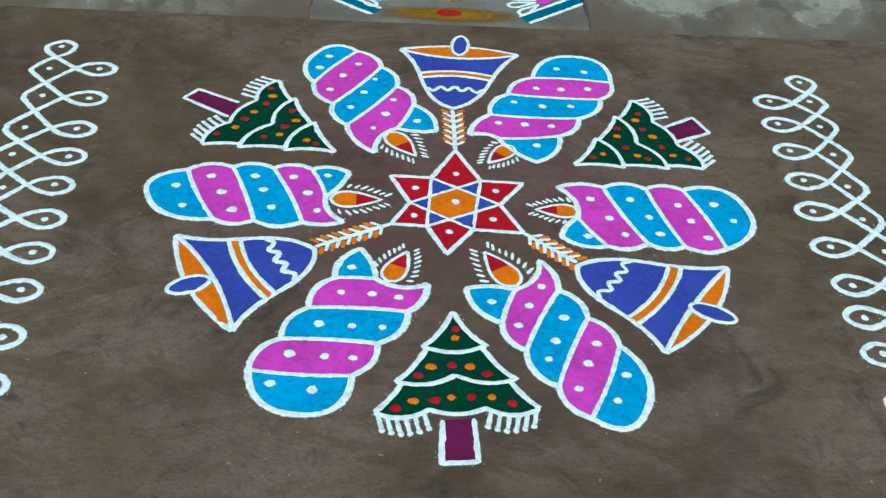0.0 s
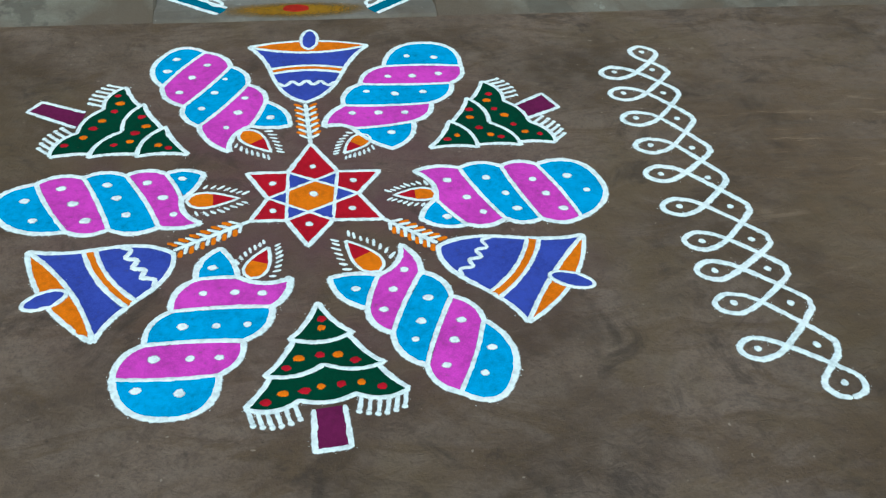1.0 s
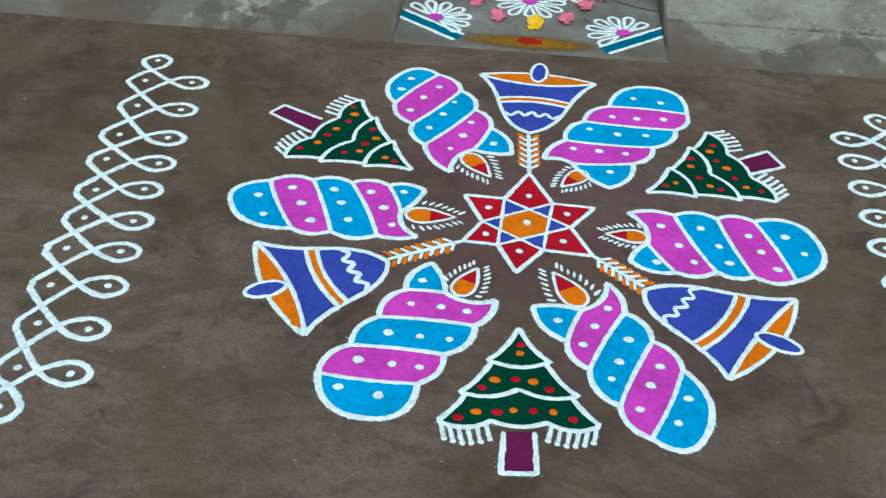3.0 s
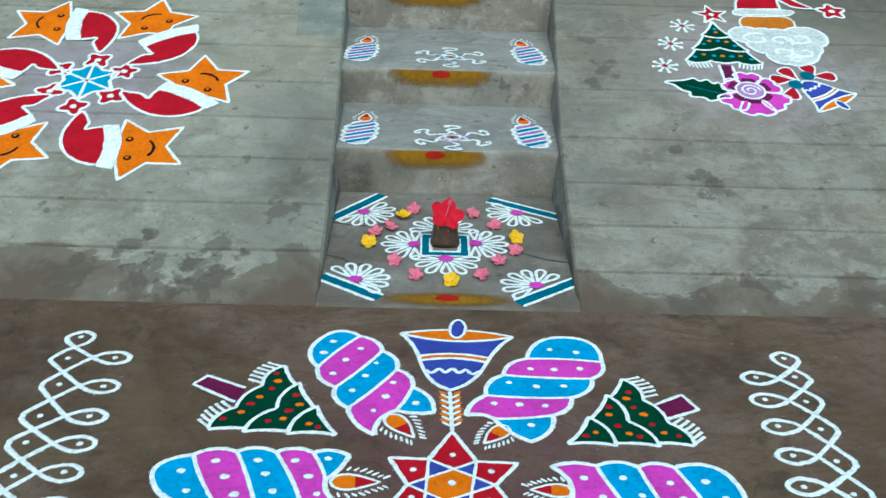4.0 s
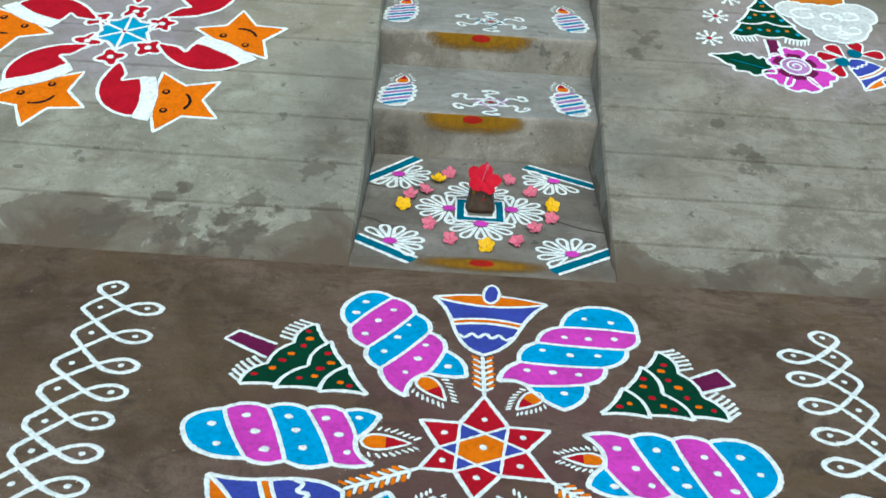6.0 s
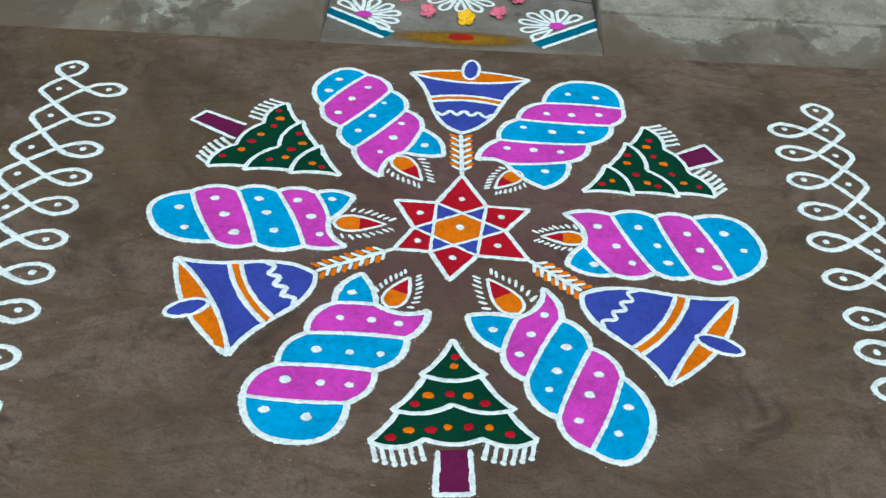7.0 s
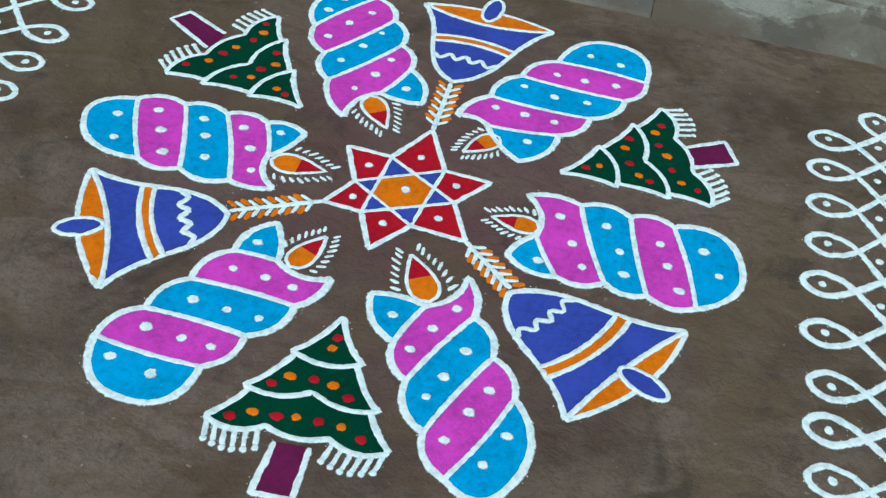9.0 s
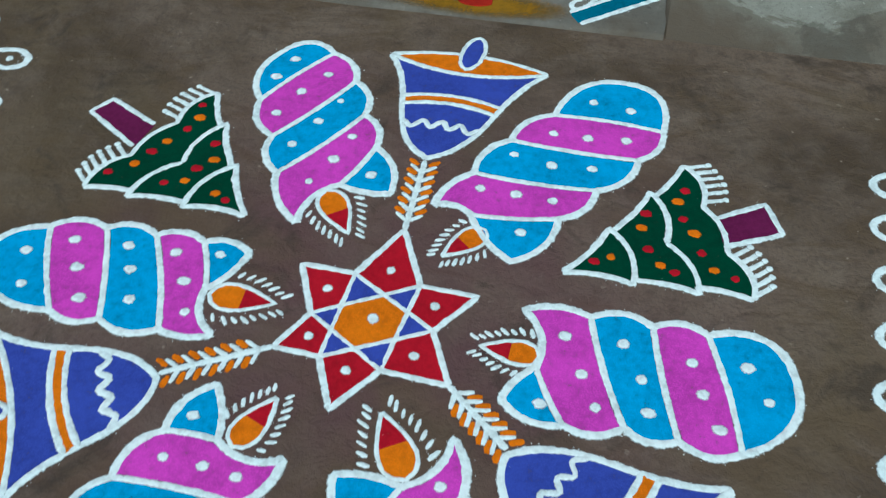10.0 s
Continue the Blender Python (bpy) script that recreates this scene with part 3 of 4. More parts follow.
def candle(pts, dots):
    """Striped candle: B its round foot, L/R the ends of the stripes' borders, H the horn of melted wax, J and R4 the last border, W the wax tip."""
    B, L1, R1, L2, R2, L3, R3, H, J, R4, W, F0, F1 = [V2(p) for p in pts]
    ob = thing("candle_drawing", "striped blue and pink candle drawn in coloured powder", "floor drawing", "candles of the floor drawing")
    mid = (L2 + R2) / 2
    m1 = (L1 + R1) / 2
    cap = []
    for i in range(19):
        a = math.pi * i / 18
        c, s = math.cos(a), math.sin(a)
        cap.append(m1 + (R1 - m1) * math.copysign(abs(c) ** 0.8, c) + (B - m1) * abs(s) ** 0.95)
    sagL = [bow(L1, L2, 0.17, mid), bow(L2, L3, 0.17, mid), bow(L3, H, 0.12, R3)]
    sagR = [bow(R1, R2, 0.17, mid), bow(R2, R3, 0.17, mid), bow(R3, R4, 0.17, mid)]
    hollow = bow(H, J, 0.16, F1)
    wax = bow(R4, W, 0.16, J)
    back = bow(W, J, 0.08, R4)
    seps = [bow(L1, R1, 0.03, mid), bow(L2, R2, 0.02, B), bow(L3, R3, 0.025, B), bow(J, R4, 0.03, mid)]
    fill("stripe", cap, BLUE, ob, inset=0.0066)
    fill("stripe", sagL[0] + seps[1] + sagR[0][::-1] + seps[0][::-1], PINK, ob, inset=0.0066)
    fill("stripe", sagL[1] + seps[2] + sagR[1][::-1] + seps[1][::-1], BLUE, ob, inset=0.0066)
    fill("stripe", sagL[2] + hollow + seps[3] + sagR[2][::-1] + seps[2][::-1], PINK, ob, inset=0.0066)
    fill("stripe", seps[3] + wax + back, BLUE, ob, inset=0.0066)
    rim = cap + sagL[0] + sagL[1] + sagL[2] + hollow + back[::-1] + wax[::-1] + sagR[2][::-1] + sagR[1][::-1] + sagR[0][::-1]
    line("outline", rim, 0.0138, ob, closed=True)
    for s in seps:
        line("border", s, 0.0108, ob)
    for p in dots:
        dot("dot", p, random.uniform(0.0085, 0.0115), ob, stretch=(random.uniform(1.0, 1.3), 1.0))
    flame(ob, F0, F1)
    return ob


candle([(-0.386, 0.675), (-0.380, 0.518), (-0.268, 0.694), (-0.320, 0.413), (-0.195, 0.611), (-0.278, 0.313), (-0.149, 0.511), (-0.200, 0.192), (-0.144, 0.305), (-0.101, 0.420), (-0.041, 0.299), (-0.166, 0.283), (-0.094, 0.183)],
       [(-0.347, 0.659), (-0.370, 0.594), (-0.260, 0.621), (-0.302, 0.557), (-0.334, 0.481), (-0.210, 0.543), (-0.239, 0.473), (-0.272, 0.397), (-0.157, 0.441), (-0.176, 0.371), (-0.207, 0.301), (-0.091, 0.341)])
candle([(-0.736, -0.024), (-0.572, -0.097), (-0.661, 0.091), (-0.476, -0.097), (-0.551, 0.108), (-0.362, -0.098), (-0.450, 0.109), (-0.267, -0.091), (-0.313, 0.004), (-0.354, 0.110), (-0.262, 0.101), (-0.301, -0.006), (-0.176, -0.004)],
       [(-0.678, 0.026), (-0.650, -0.050), (-0.599, 0.068), (-0.566, 0.006), (-0.531, -0.061), (-0.492, 0.074), (-0.466, 0.020), (-0.439, -0.047), (-0.397, 0.075), (-0.357, 0.013), (-0.330, -0.054), (-0.314, 0.086)])
candle([(0.374, 0.712), (0.242, 0.585), (0.466, 0.575), (0.166, 0.493), (0.424, 0.483), (0.110, 0.387), (0.351, 0.384), (0.050, 0.289), (0.125, 0.275), (0.290, 0.296), (0.219, 0.175), (0.160, 0.242), (0.091, 0.162)],
       [(0.316, 0.638), (0.395, 0.625), (0.247, 0.528), (0.317, 0.527), (0.395, 0.534), (0.178, 0.453), (0.257, 0.436), (0.337, 0.441), (0.129, 0.347), (0.201, 0.344), (0.273, 0.340), (0.225, 0.248)])
candle([(0.728, 0.015), (0.582, 0.076), (0.647, -0.148), (0.488, 0.075), (0.547, -0.144), (0.379, 0.076), (0.458, -0.136), (0.263, 0.070), (0.301, -0.047), (0.361, -0.151), (0.254, -0.121), (0.304, -0.025), (0.200, -0.022)],
       [(0.650, 0.020), (0.686, -0.042), (0.558, 0.013), (0.580, -0.048), (0.609, -0.110), (0.441, 0.029), (0.478, -0.038), (0.495, -0.101), (0.340, 0.026), (0.378, -0.047), (0.409, -0.108), (0.318, -0.118)])
candle([(-0.321, -0.685), (-0.222, -0.580), (-0.430, -0.571), (-0.172, -0.488), (-0.373, -0.481), (-0.109, -0.391), (-0.323, -0.386), (-0.066, -0.303), (-0.182, -0.289), (-0.273, -0.289), (-0.220, -0.189), (-0.155, -0.295), (-0.111, -0.192)],
       [(-0.383, -0.606), (-0.298, -0.621), (-0.352, -0.524), (-0.280, -0.529), (-0.221, -0.532), (-0.298, -0.435), (-0.228, -0.439), (-0.163, -0.441), (-0.257, -0.336), (-0.189, -0.339), (-0.129, -0.347), (-0.237, -0.254)])
candle([(0.375, -0.644), (0.341, -0.477), (0.258, -0.677), (0.283, -0.396), (0.200, -0.596), (0.227, -0.310), (0.141, -0.497), (0.193, -0.211), (0.130, -0.311), (0.095, -0.417), (0.021, -0.312), (0.134, -0.298), (0.066, -0.185)],
       [(0.344, -0.560), (0.315, -0.630), (0.293, -0.472), (0.268, -0.530), (0.240, -0.601), (0.231, -0.396), (0.205, -0.467), (0.186, -0.521), (0.190, -0.299), (0.157, -0.362), (0.130, -0.424), (0.075, -0.353)])


def bell(a, b, c, surf=ground, w=0.0128, label="violet blue and orange bell drawn in coloured powder", clapper=True, inner=0.12, lip_out=0.1, bands=(0.335, 0.418)):
    ob = thing("bell_drawing", label, "floor drawing", "bells of the floor drawing" if surf is ground else "")
    F = frame_of(a, b, c)
    prof = [(0.0, 1.0), (0.1, 0.86), (0.25, 0.72), (0.42, 0.61), (0.6, 0.52), (0.75, 0.42), (0.87, 0.29), (0.95, 0.15), (1.0, 0.0)]

    def half(u):
        for (u0, v0), (u1, v1) in zip(prof, prof[1:]):
            if u <= u1:
                return v0 + (v1 - v0) * (u - u0) / (u1 - u0)
        return 0.0

    def arc(u, lift, n=12):
        """A line across the bell at u, bowed towards its mouth."""
        return [F(u - lift * (1 - (2 * i / n - 1) ** 2), half(u) * (2 * i / n - 1)) for i in range(n + 1)]
    left = spline([F(u, -v) for u, v in prof], n=3)
    right = spline([F(u, v) for u, v in prof], n=3)
    mouth = [F(inner * (1 - (i / 6 - 1) ** 2), i / 6 - 1) for i in range(13)]
    lip = [F(-lip_out * (1 - (i / 6 - 1) ** 2), i / 6 - 1) for i in range(13)]
    fill("body", mouth + right[1:] + left[::-1][1:-1], VIOLET, ob, surf, inset=0.006 if surf is ground else 0.0)
    fill("mouth", mouth + lip[::-1][1:-1], ORANGE, ob, surf)
    b0, b1 = arc(bands[0], 0.06), arc(bands[1], 0.06)
    fill("band", b0 + b1[::-1], ORANGE, ob, surf, 0.002)
    line("band_edge", b0, w * 0.82, ob, surf, height=0.0036)
    line("band_edge", b1, w * 0.82, ob, surf, height=0.0036)
    zig = []
    for i in range(9):
        v = half(0.70) * (i / 4 - 1)
        zig.append(F(0.70 - 0.03 * (1 - (i / 4 - 1) ** 2) + (0.034 if i % 2 else -0.034), v))
    line("zigzag", spline(zig, n=4), w * 0.86, ob, surf, height=0.0034)
    line("outline", left + right[::-1][1:], w, ob, surf)
    line("mouth_edge", mouth, w * 0.85, ob, surf, height=0.0032)
    line("mouth_edge", lip, w * 0.85, ob, surf)
    if clapper:
        ring = [F(-0.12 + 0.18 * math.cos(t * math.pi / 10), 0.135 * math.sin(t * math.pi / 10)) for t in range(20)]
        fill("clapper", ring, VIOLET, ob, surf, 0.0036)
        line("clapper_edge", ring, w * 0.8, ob, surf, closed=True, height=0.0048)
    return ob


bell((-0.142, 0.716), (0.208, 0.708), (0.006, 0.410), bands=(0.424, 0.505), inner=0.12, lip_out=0.1)
bell((-0.646, -0.160), (-0.477, -0.465), (-0.325, -0.196), bands=(0.387, 0.479), inner=0.09, lip_out=0.13)
bell((0.633, -0.213), (0.437, -0.495), (0.280, -0.225), bands=(0.308, 0.399), inner=0.04, lip_out=0.13)


def fir(apex, bl, br, trunk, surf=ground, w=0.0122, fringe=6, spots=(ORANGE, RED), label="", knob=0.0062, baubles=None):
    """A fir in three tiers with fringed foot and a trunk: (u, v) with u = 0 at the tip, 1 at the foot."""
    ob = thing("fir_tree_drawing", label or "dark green fir with orange and red baubles in powder", "floor drawing",
               "firs of the floor drawing" if surf is ground else "")
    G = frame_of(bl, br, apex)
    F = lambda u, v: G(1 - u, v)
    side = [(0.0, 0.0), (0.1, 0.065), (0.2, 0.155), (0.3, 0.275), (0.37, 0.40), (0.385, 0.345), (0.48, 0.43), (0.58, 0.53), (0.66, 0.64), (0.715, 0.745),
            (0.725, 0.66), (0.82, 0.745), (0.92, 0.87), (1.0, 1.0)]
    foot = bow(F(1, -1), F(0.985, -0.34), 0.16, apex) + bow(F(0.985, -0.34), F(0.985, 0.34), 0.12, apex)[1:] + bow(F(0.985, 0.34), F(1, 1), 0.16, apex)[1:]
    lefts, rights = [F(u, -v) for u, v in side], [F(u, v) for u, v in side]
    fill("foliage", lefts + foot[1:] + rights[::-1][1:-1], GREEN, ob, surf, inset=0.0055 if surf is ground else 0.0)
    line("outline", lefts, w, ob, surf)
    line("outline", rights, w, ob, surf)
    line("tier_edge", bow(F(0.37, -0.40), F(0.37, 0.40), 0.14, apex), w * 0.9, ob, surf, height=0.0032)
    for s in (-1, 1):
        line("tier_edge", bow(F(0.715, s * 0.745), F(0.665, 0), 0.13, apex), w * 0.9, ob, surf, height=0.0032)
    line("tier_edge", foot, w * 0.9, ob, surf)
    for u, vs, first in ((0.2, (0.0,), 1), (0.29, (0.01,), 0), (0.51, (-0.24, 0.0, 0.21), 0), (0.595, (-0.40, 0.41), 1),
                         (0.855, (-0.48, -0.22, 0.0, 0.24, 0.47), 0), (0.92, (-0.72, 0.72), 1)):
        for i, v in enumerate(vs):
            m = spots[first if len(vs) == 2 else (i + first) % 2]
            p = F(u + random.uniform(-0.012, 0.012), v)
            if baubles is None:
                dot("bauble", p, w * (0.66 if m is RED else 0.8), ob, surf, m, 0.0025, (1.15, 1))
    for m, spread in zip((ORANGE, RED), baubles or ()):
        for p in spread:
            dot("bauble", p, w * random.uniform(0.68, 0.86), ob, surf, m, 0.0025, (random.uniform(1.0, 1.35), 1))
    d = (F(1, 0) - F(0, 0)).normalized()
    for s in (-1, 1):
        for i in range(fringe):
            t = (i + 0.4) / fringe
            a = F(1, -1).lerp(F(0.985, -0.34), t) if s < 0 else F(1, 1).lerp(F(0.985, 0.34), t)
            a = a + d * 0.016 * math.sin(math.pi * t)
            b = a + d * w * 3.5 + turned(d, 90) * s * -w * 0.75
            line("fringe", [a, a.lerp(b, 0.6) + d * w * 0.2, b], w * 0.72, ob, surf)
            dot("fringe_knob", b, knob * 1.12, ob, surf)
    t0, t1, t2, t3 = [V2(p) for p in trunk]
    fill("trunk", [t0, t1, t3, t2], PLUM, ob, surf)
    line("trunk_edge", [t2, t0, t1, t3], w * 0.95, ob, surf)
    return ob


fir((-0.012, -0.387), (-0.173, -0.675), (0.156, -0.655), ((-0.042, -0.795), (0.027, -0.789), (-0.038, -0.691), (0.023, -0.685)),
    baubles=(((-0.009, -0.467), (-0.061, -0.551), (0.020, -0.548), (-0.096, -0.644), (-0.020, -0.633), (0.061, -0.629)),
             ((-0.007, -0.441), (-0.017, -0.546), (-0.087, -0.576), (0.054, -0.567), (-0.131, -0.664), (-0.053, -0.641), (0.021, -0.630), (0.102, -0.644))))
fir((-0.300, 0.188), (-0.478, 0.520), (-0.644, 0.202), ((-0.691, 0.458), (-0.724, 0.413), (-0.574, 0.399), (-0.592, 0.329)),
    baubles=(((-0.487, 0.436), (-0.528, 0.355), (-0.568, 0.281), (-0.413, 0.322), (-0.450, 0.255), (-0.378, 0.234)),
             ((-0.496, 0.475), (-0.500, 0.398), (-0.548, 0.321), (-0.612, 0.249), (-0.428, 0.367), (-0.440, 0.292), (-0.490, 0.242), (-0.353, 0.220))))
fir((0.316, 0.168), (0.658, 0.169), (0.513, 0.486), ((0.705, 0.337), (0.673, 0.409), (0.599, 0.285), (0.585, 0.356)),
    baubles=(((0.509, 0.384), (0.446, 0.303), (0.545, 0.307), (0.489, 0.218), (0.585, 0.224), (0.398, 0.220)),
             ((0.520, 0.415), (0.451, 0.341), (0.522, 0.340), (0.463, 0.252), (0.560, 0.261), (0.515, 0.205), (0.623, 0.211), (0.369, 0.204))))

# star in the middle
star = thing("star_drawing", "six-pointed red star with orange middle in powder", "floor drawing")
TIPS = [V2(p) for p in ((0.009, 0.212), (0.176, 0.081), (0.163, -0.113), (-0.021, -0.197), (-0.151, -0.094), (-0.157, 0.095))]
C0 = sum(TIPS, Vector((0, 0))) / 6


def cross(a, b, c, d):
    r, s = b - a, d - c
    k = ((c.x - a.x) * s.y - (c.y - a.y) * s.x) / (r.x * s.y - r.y * s.x)
    return a + r * k


NOTCH = [cross(TIPS[i], TIPS[(i + 2) % 6], TIPS[i - 1], TIPS[(i + 1) % 6]) for i in range(6)]
HEX = [cross(NOTCH[i - 1], NOTCH[(i + 1) % 6], NOTCH[i], NOTCH[(i + 2) % 6]) for i in range(6)]
for i in range(6):
    j = (i + 1) % 6
    fill("ray_fill", [NOTCH[i], TIPS[j], NOTCH[j], HEX[i]], RED, star, inset=0.0045)
    fill("corner_fill", [HEX[i - 1], NOTCH[i], HEX[i]], VIOLET, star)
    dot("dot", (NOTCH[i] + NOTCH[j] + TIPS[j] + HEX[i]) / 4, 0.0092, star)
fill("middle", HEX, ORANGE, star, inset=0.004)
dot("dot", C0, 0.011, star)
line("outline", [p for i in range(6) for p in (TIPS[i], NOTCH[i])], 0.0115, star, closed=True, step=0.006)
for k in (0, 1):
    line("triangle", [NOTCH[k], NOTCH[k + 2], NOTCH[(k + 4) % 6]], 0.0088, star, closed=True, step=0.006)


def sprig(a, b, pairs=6):
    """A stem of leaf strokes, white and orange, from the star to a bell."""
    a, b = V2(a), V2(b)
    d = b - a
    ob = thing("sprig_drawing", "white stem with white and orange leaf strokes in powder", "floor drawing", "sprigs of the floor drawing")
    line("stem", [a, b], 0.011, ob)
    n = Vector((-d.y, d.x)).normalized()
    f = d.normalized()
    for i in range(pairs):
        p = a.lerp(b, 0.12 + 0.70 * i / (pairs - 1))
        for s in (1, -1):
            line("leaf", [p, p + n * s * 0.026 + f * 0.02], 0.008, ob)
            q = p + f * 0.016
            line("leaf", [q + n * s * 0.010 + f * 0.004, q + n * s * 0.031 + f * 0.019], 0.0105, ob, material=ORANGE, height=0.0018)
    return ob


sprig(TIPS[0], (0.006, 0.402))
sprig(TIPS[4], (-0.326, -0.186))
sprig(TIPS[2], (0.280, -0.213))


# ---- knot borders at either side ----
def knot_border(loops, cells, first, last, out):
    """Loops round a row of dots; each strand leaves one loop, rounds the next cell's dot and enters the loop after."""
    ob = thing("knot_border_drawing", "white looped knot border round dots, poured in powder", "floor drawing", "knot borders")
    loops, cells = [V2(p) for p in loops], [V2(p) for p in cells]
    o, n = Vector((out, 0)), len(loops)
    down = Vector((0, -1))

    def loop(i):
        p = loops[i] + o * 0.002
        return [p + o * 0.062 + down * 0.003, p + down * 0.03 + o * 0.014, p + down * 0.03 - o * 0.014, p + down * 0.014 - o * 0.039, p - down * 0.01 - o * 0.041,
                p - down * 0.029 - o * 0.016, p - down * 0.029 + o * 0.014, p + o * 0.062 - down * 0.003]

    def crest(i):
        c = cells[i]
        return [c - down * 0.024 + o * 0.036, c + down * 0.002 + o * 0.044, c + down * 0.03 + o * 0.033]
    up, f, la = -down, V2(first), V2(last)
    # one strand from the head through the odd loops, one through the even ones
    for k in (0, 1):
        path = ([f + up * 0.037] + [f + o * 0.038 + up * 0.008, f + o * 0.028 + down * 0.032]) if k == 0 else \
               ([f + up * 0.037] + [f - o * 0.036 + up * 0.012, f - o * 0.026 + down * 0.03, f + o * 0.02 + down * 0.07])
        if k == 1:
            path += crest(0)[1:]
        for i in range(k, n, 2):
            path += loop(i)
            if i + 1 < n:
                path += crest(i + 1)
        if (n - 1 - k) % 2 == 0:
            path += [la - down * 0.05 + o * 0.004, la + o * 0.042 - down * 0.012, la + o * 0.036 + down * 0.026, la + down * 0.042]
        else:
            path += [la - down * 0.05 - o * 0.004, la - o * 0.042 - down * 0.004, la - o * 0.03 + down * 0.03, la + down * 0.042]
        line("strand", spline(path, n=7), 0.0136, ob, height=0.002 + 0.0006 * k)
    for p in loops + cells + [f, la]:
        dot("dot", p + Vector((random.uniform(-1, 1), random.uniform(-1, 1))) * 0.003, 0.0095, ob)
    return ob


knot_border([(0.916, 0.505), (0.912, 0.391), (0.911, 0.264), (0.910, 0.133), (0.900, 0.009), (0.901, -0.130), (0.913, -0.262), (0.907, -0.368), (0.911, -0.481), (0.915, -0.621)],
            [(1.033, 0.511), (1.028, 0.390), (1.026, 0.256), (1.023, 0.114), (1.020, -0.017), (1.034, -0.143), (1.037, -0.267), (1.036, -0.378), (1.045, -0.494), (1.049, -0.626)], (1.035, 0.616), (1.060, -0.735), 1)
knot_border([(-0.978, 0.542), (-0.972, 0.393), (-0.968, 0.248), (-0.963, 0.128), (-0.964, 0.010), (-0.953, -0.117), (-0.948, -0.236), (-0.942, -0.359), (-0.940, -0.497), (-0.935, -0.630)],
            [(-1.116, 0.535), (-1.100, 0.396), (-1.103, 0.247), (-1.098, 0.126), (-1.085, -0.009), (-1.076, -0.122), (-1.077, -0.242), (-1.067, -0.369), (-1.051, -0.496), (-1.045, -0.627)], (-1.110, 0.651), (-1.043, -0.733), -1)


# ---- landing: flower drawing, stone and loose flowers ----
ON_LANDING = level(0.0106)


def petal(c, direction, length, width):
    """The outline of one petal from the middle of a flower."""
    d = V2(direction).normalized()
    n = Vector((-d.y, d.x))
    c = V2(c)
    return [c + d * length * (0.5 - 0.5 * math.cos(t)) ** 0.8 + n * width * math.sin(t) * (0.55 - 0.45 * math.cos(t)) for t in
            [2 * math.pi * i / 16 for i in range(16)]]


def half_flower(c, towards, reach, surf, count=7, spread=200, squash=1.0):
    ob = thing("flower_drawing", "white petal outlines round a pink heart in powder", "floor drawing", "flowers drawn on the landing")
    base = math.degrees(math.atan2(towards[1], towards[0]))
    for i in range(count):
        a = radians(base - spread / 2 + spread * i / (count - 1))
        d = Vector((math.cos(a), math.sin(a) * squash))
        line("petal", petal(V2(c) + d * reach * 0.22, d, reach * 0.78 * d.length * random.uniform(0.93, 1.07), reach * 0.2), 0.011, ob, surf, closed=True)
    dot("heart", c, reach * 0.2, ob, lambda x, y, h=0.0: surf(x, y, h + 0.0022), PINK, 0.003, (1.1, 1.0))
    return ob


def corner_bars(a, b, surf, gap=0.024):
    a, b = V2(a), V2(b)
    ob = thing("corner_bar_drawing", "teal bar between two white lines in powder", "floor drawing", "corner bars on the landing")
    n = Vector((-(b - a).y, (b - a).x)).normalized() * gap
    fill("bar", [a - n * 0.8, b - n * 0.8, b + n * 0.8, a + n * 0.8], TEAL, ob, surf)
    line("edge_line", [a - n, b - n], 0.0135, ob, surf)
    line("edge_line", [a + n, b + n], 0.0135, ob, surf)
    return ob


CORNERS = [((-0.305, 1.593), (-0.425, 1.522), (-0.24, 1.762)), ((0.288, 1.617), (0.455, 1.584), (0.185, 1.74)),
           ((-0.303, 1.043), (-0.422, 1.065), (-0.218, 0.92)), ((0.311, 1.028), (0.457, 1.072), (0.24, 0.905))]
for c, a, b in CORNERS:
    half_flower(c, (-c[0], 1.32 - c[1]), 0.118, ON_LANDING, 7, 180)
    corner_bars(a, b, ON_LANDING)
for c, d in (((-0.107, 1.321), (-1, 0)), ((0.116, 1.341), (1, 0)), ((0.005, 1.212), (0, -1)), ((0.0, 1.45), (0, 1))):
    half_flower(c, d, 0.118, ON_LANDING, 7, 185)
square = thing("square_drawing", "teal square frame with white edges in powder", "floor drawing")
for r, w in ((0.086, 0.008), (0.052, 0.014)):
    line("edge_line", [(0.004 + sx * r, 1.322 + sy * r) for sx, sy in ((-1, -1), (1, -1), (1, 1), (-1, 1))], w, square, ON_LANDING, closed=True)
for k in range(4):
    q = [turned((x, y), 90 * k) + Vector((0.004, 1.322)) for x, y in ((-0.084, -0.084), (0.084, -0.084), (0.056, -0.056), (-0.056, -0.056))]
    fill("bar", q, TEAL, square, ON_LANDING)

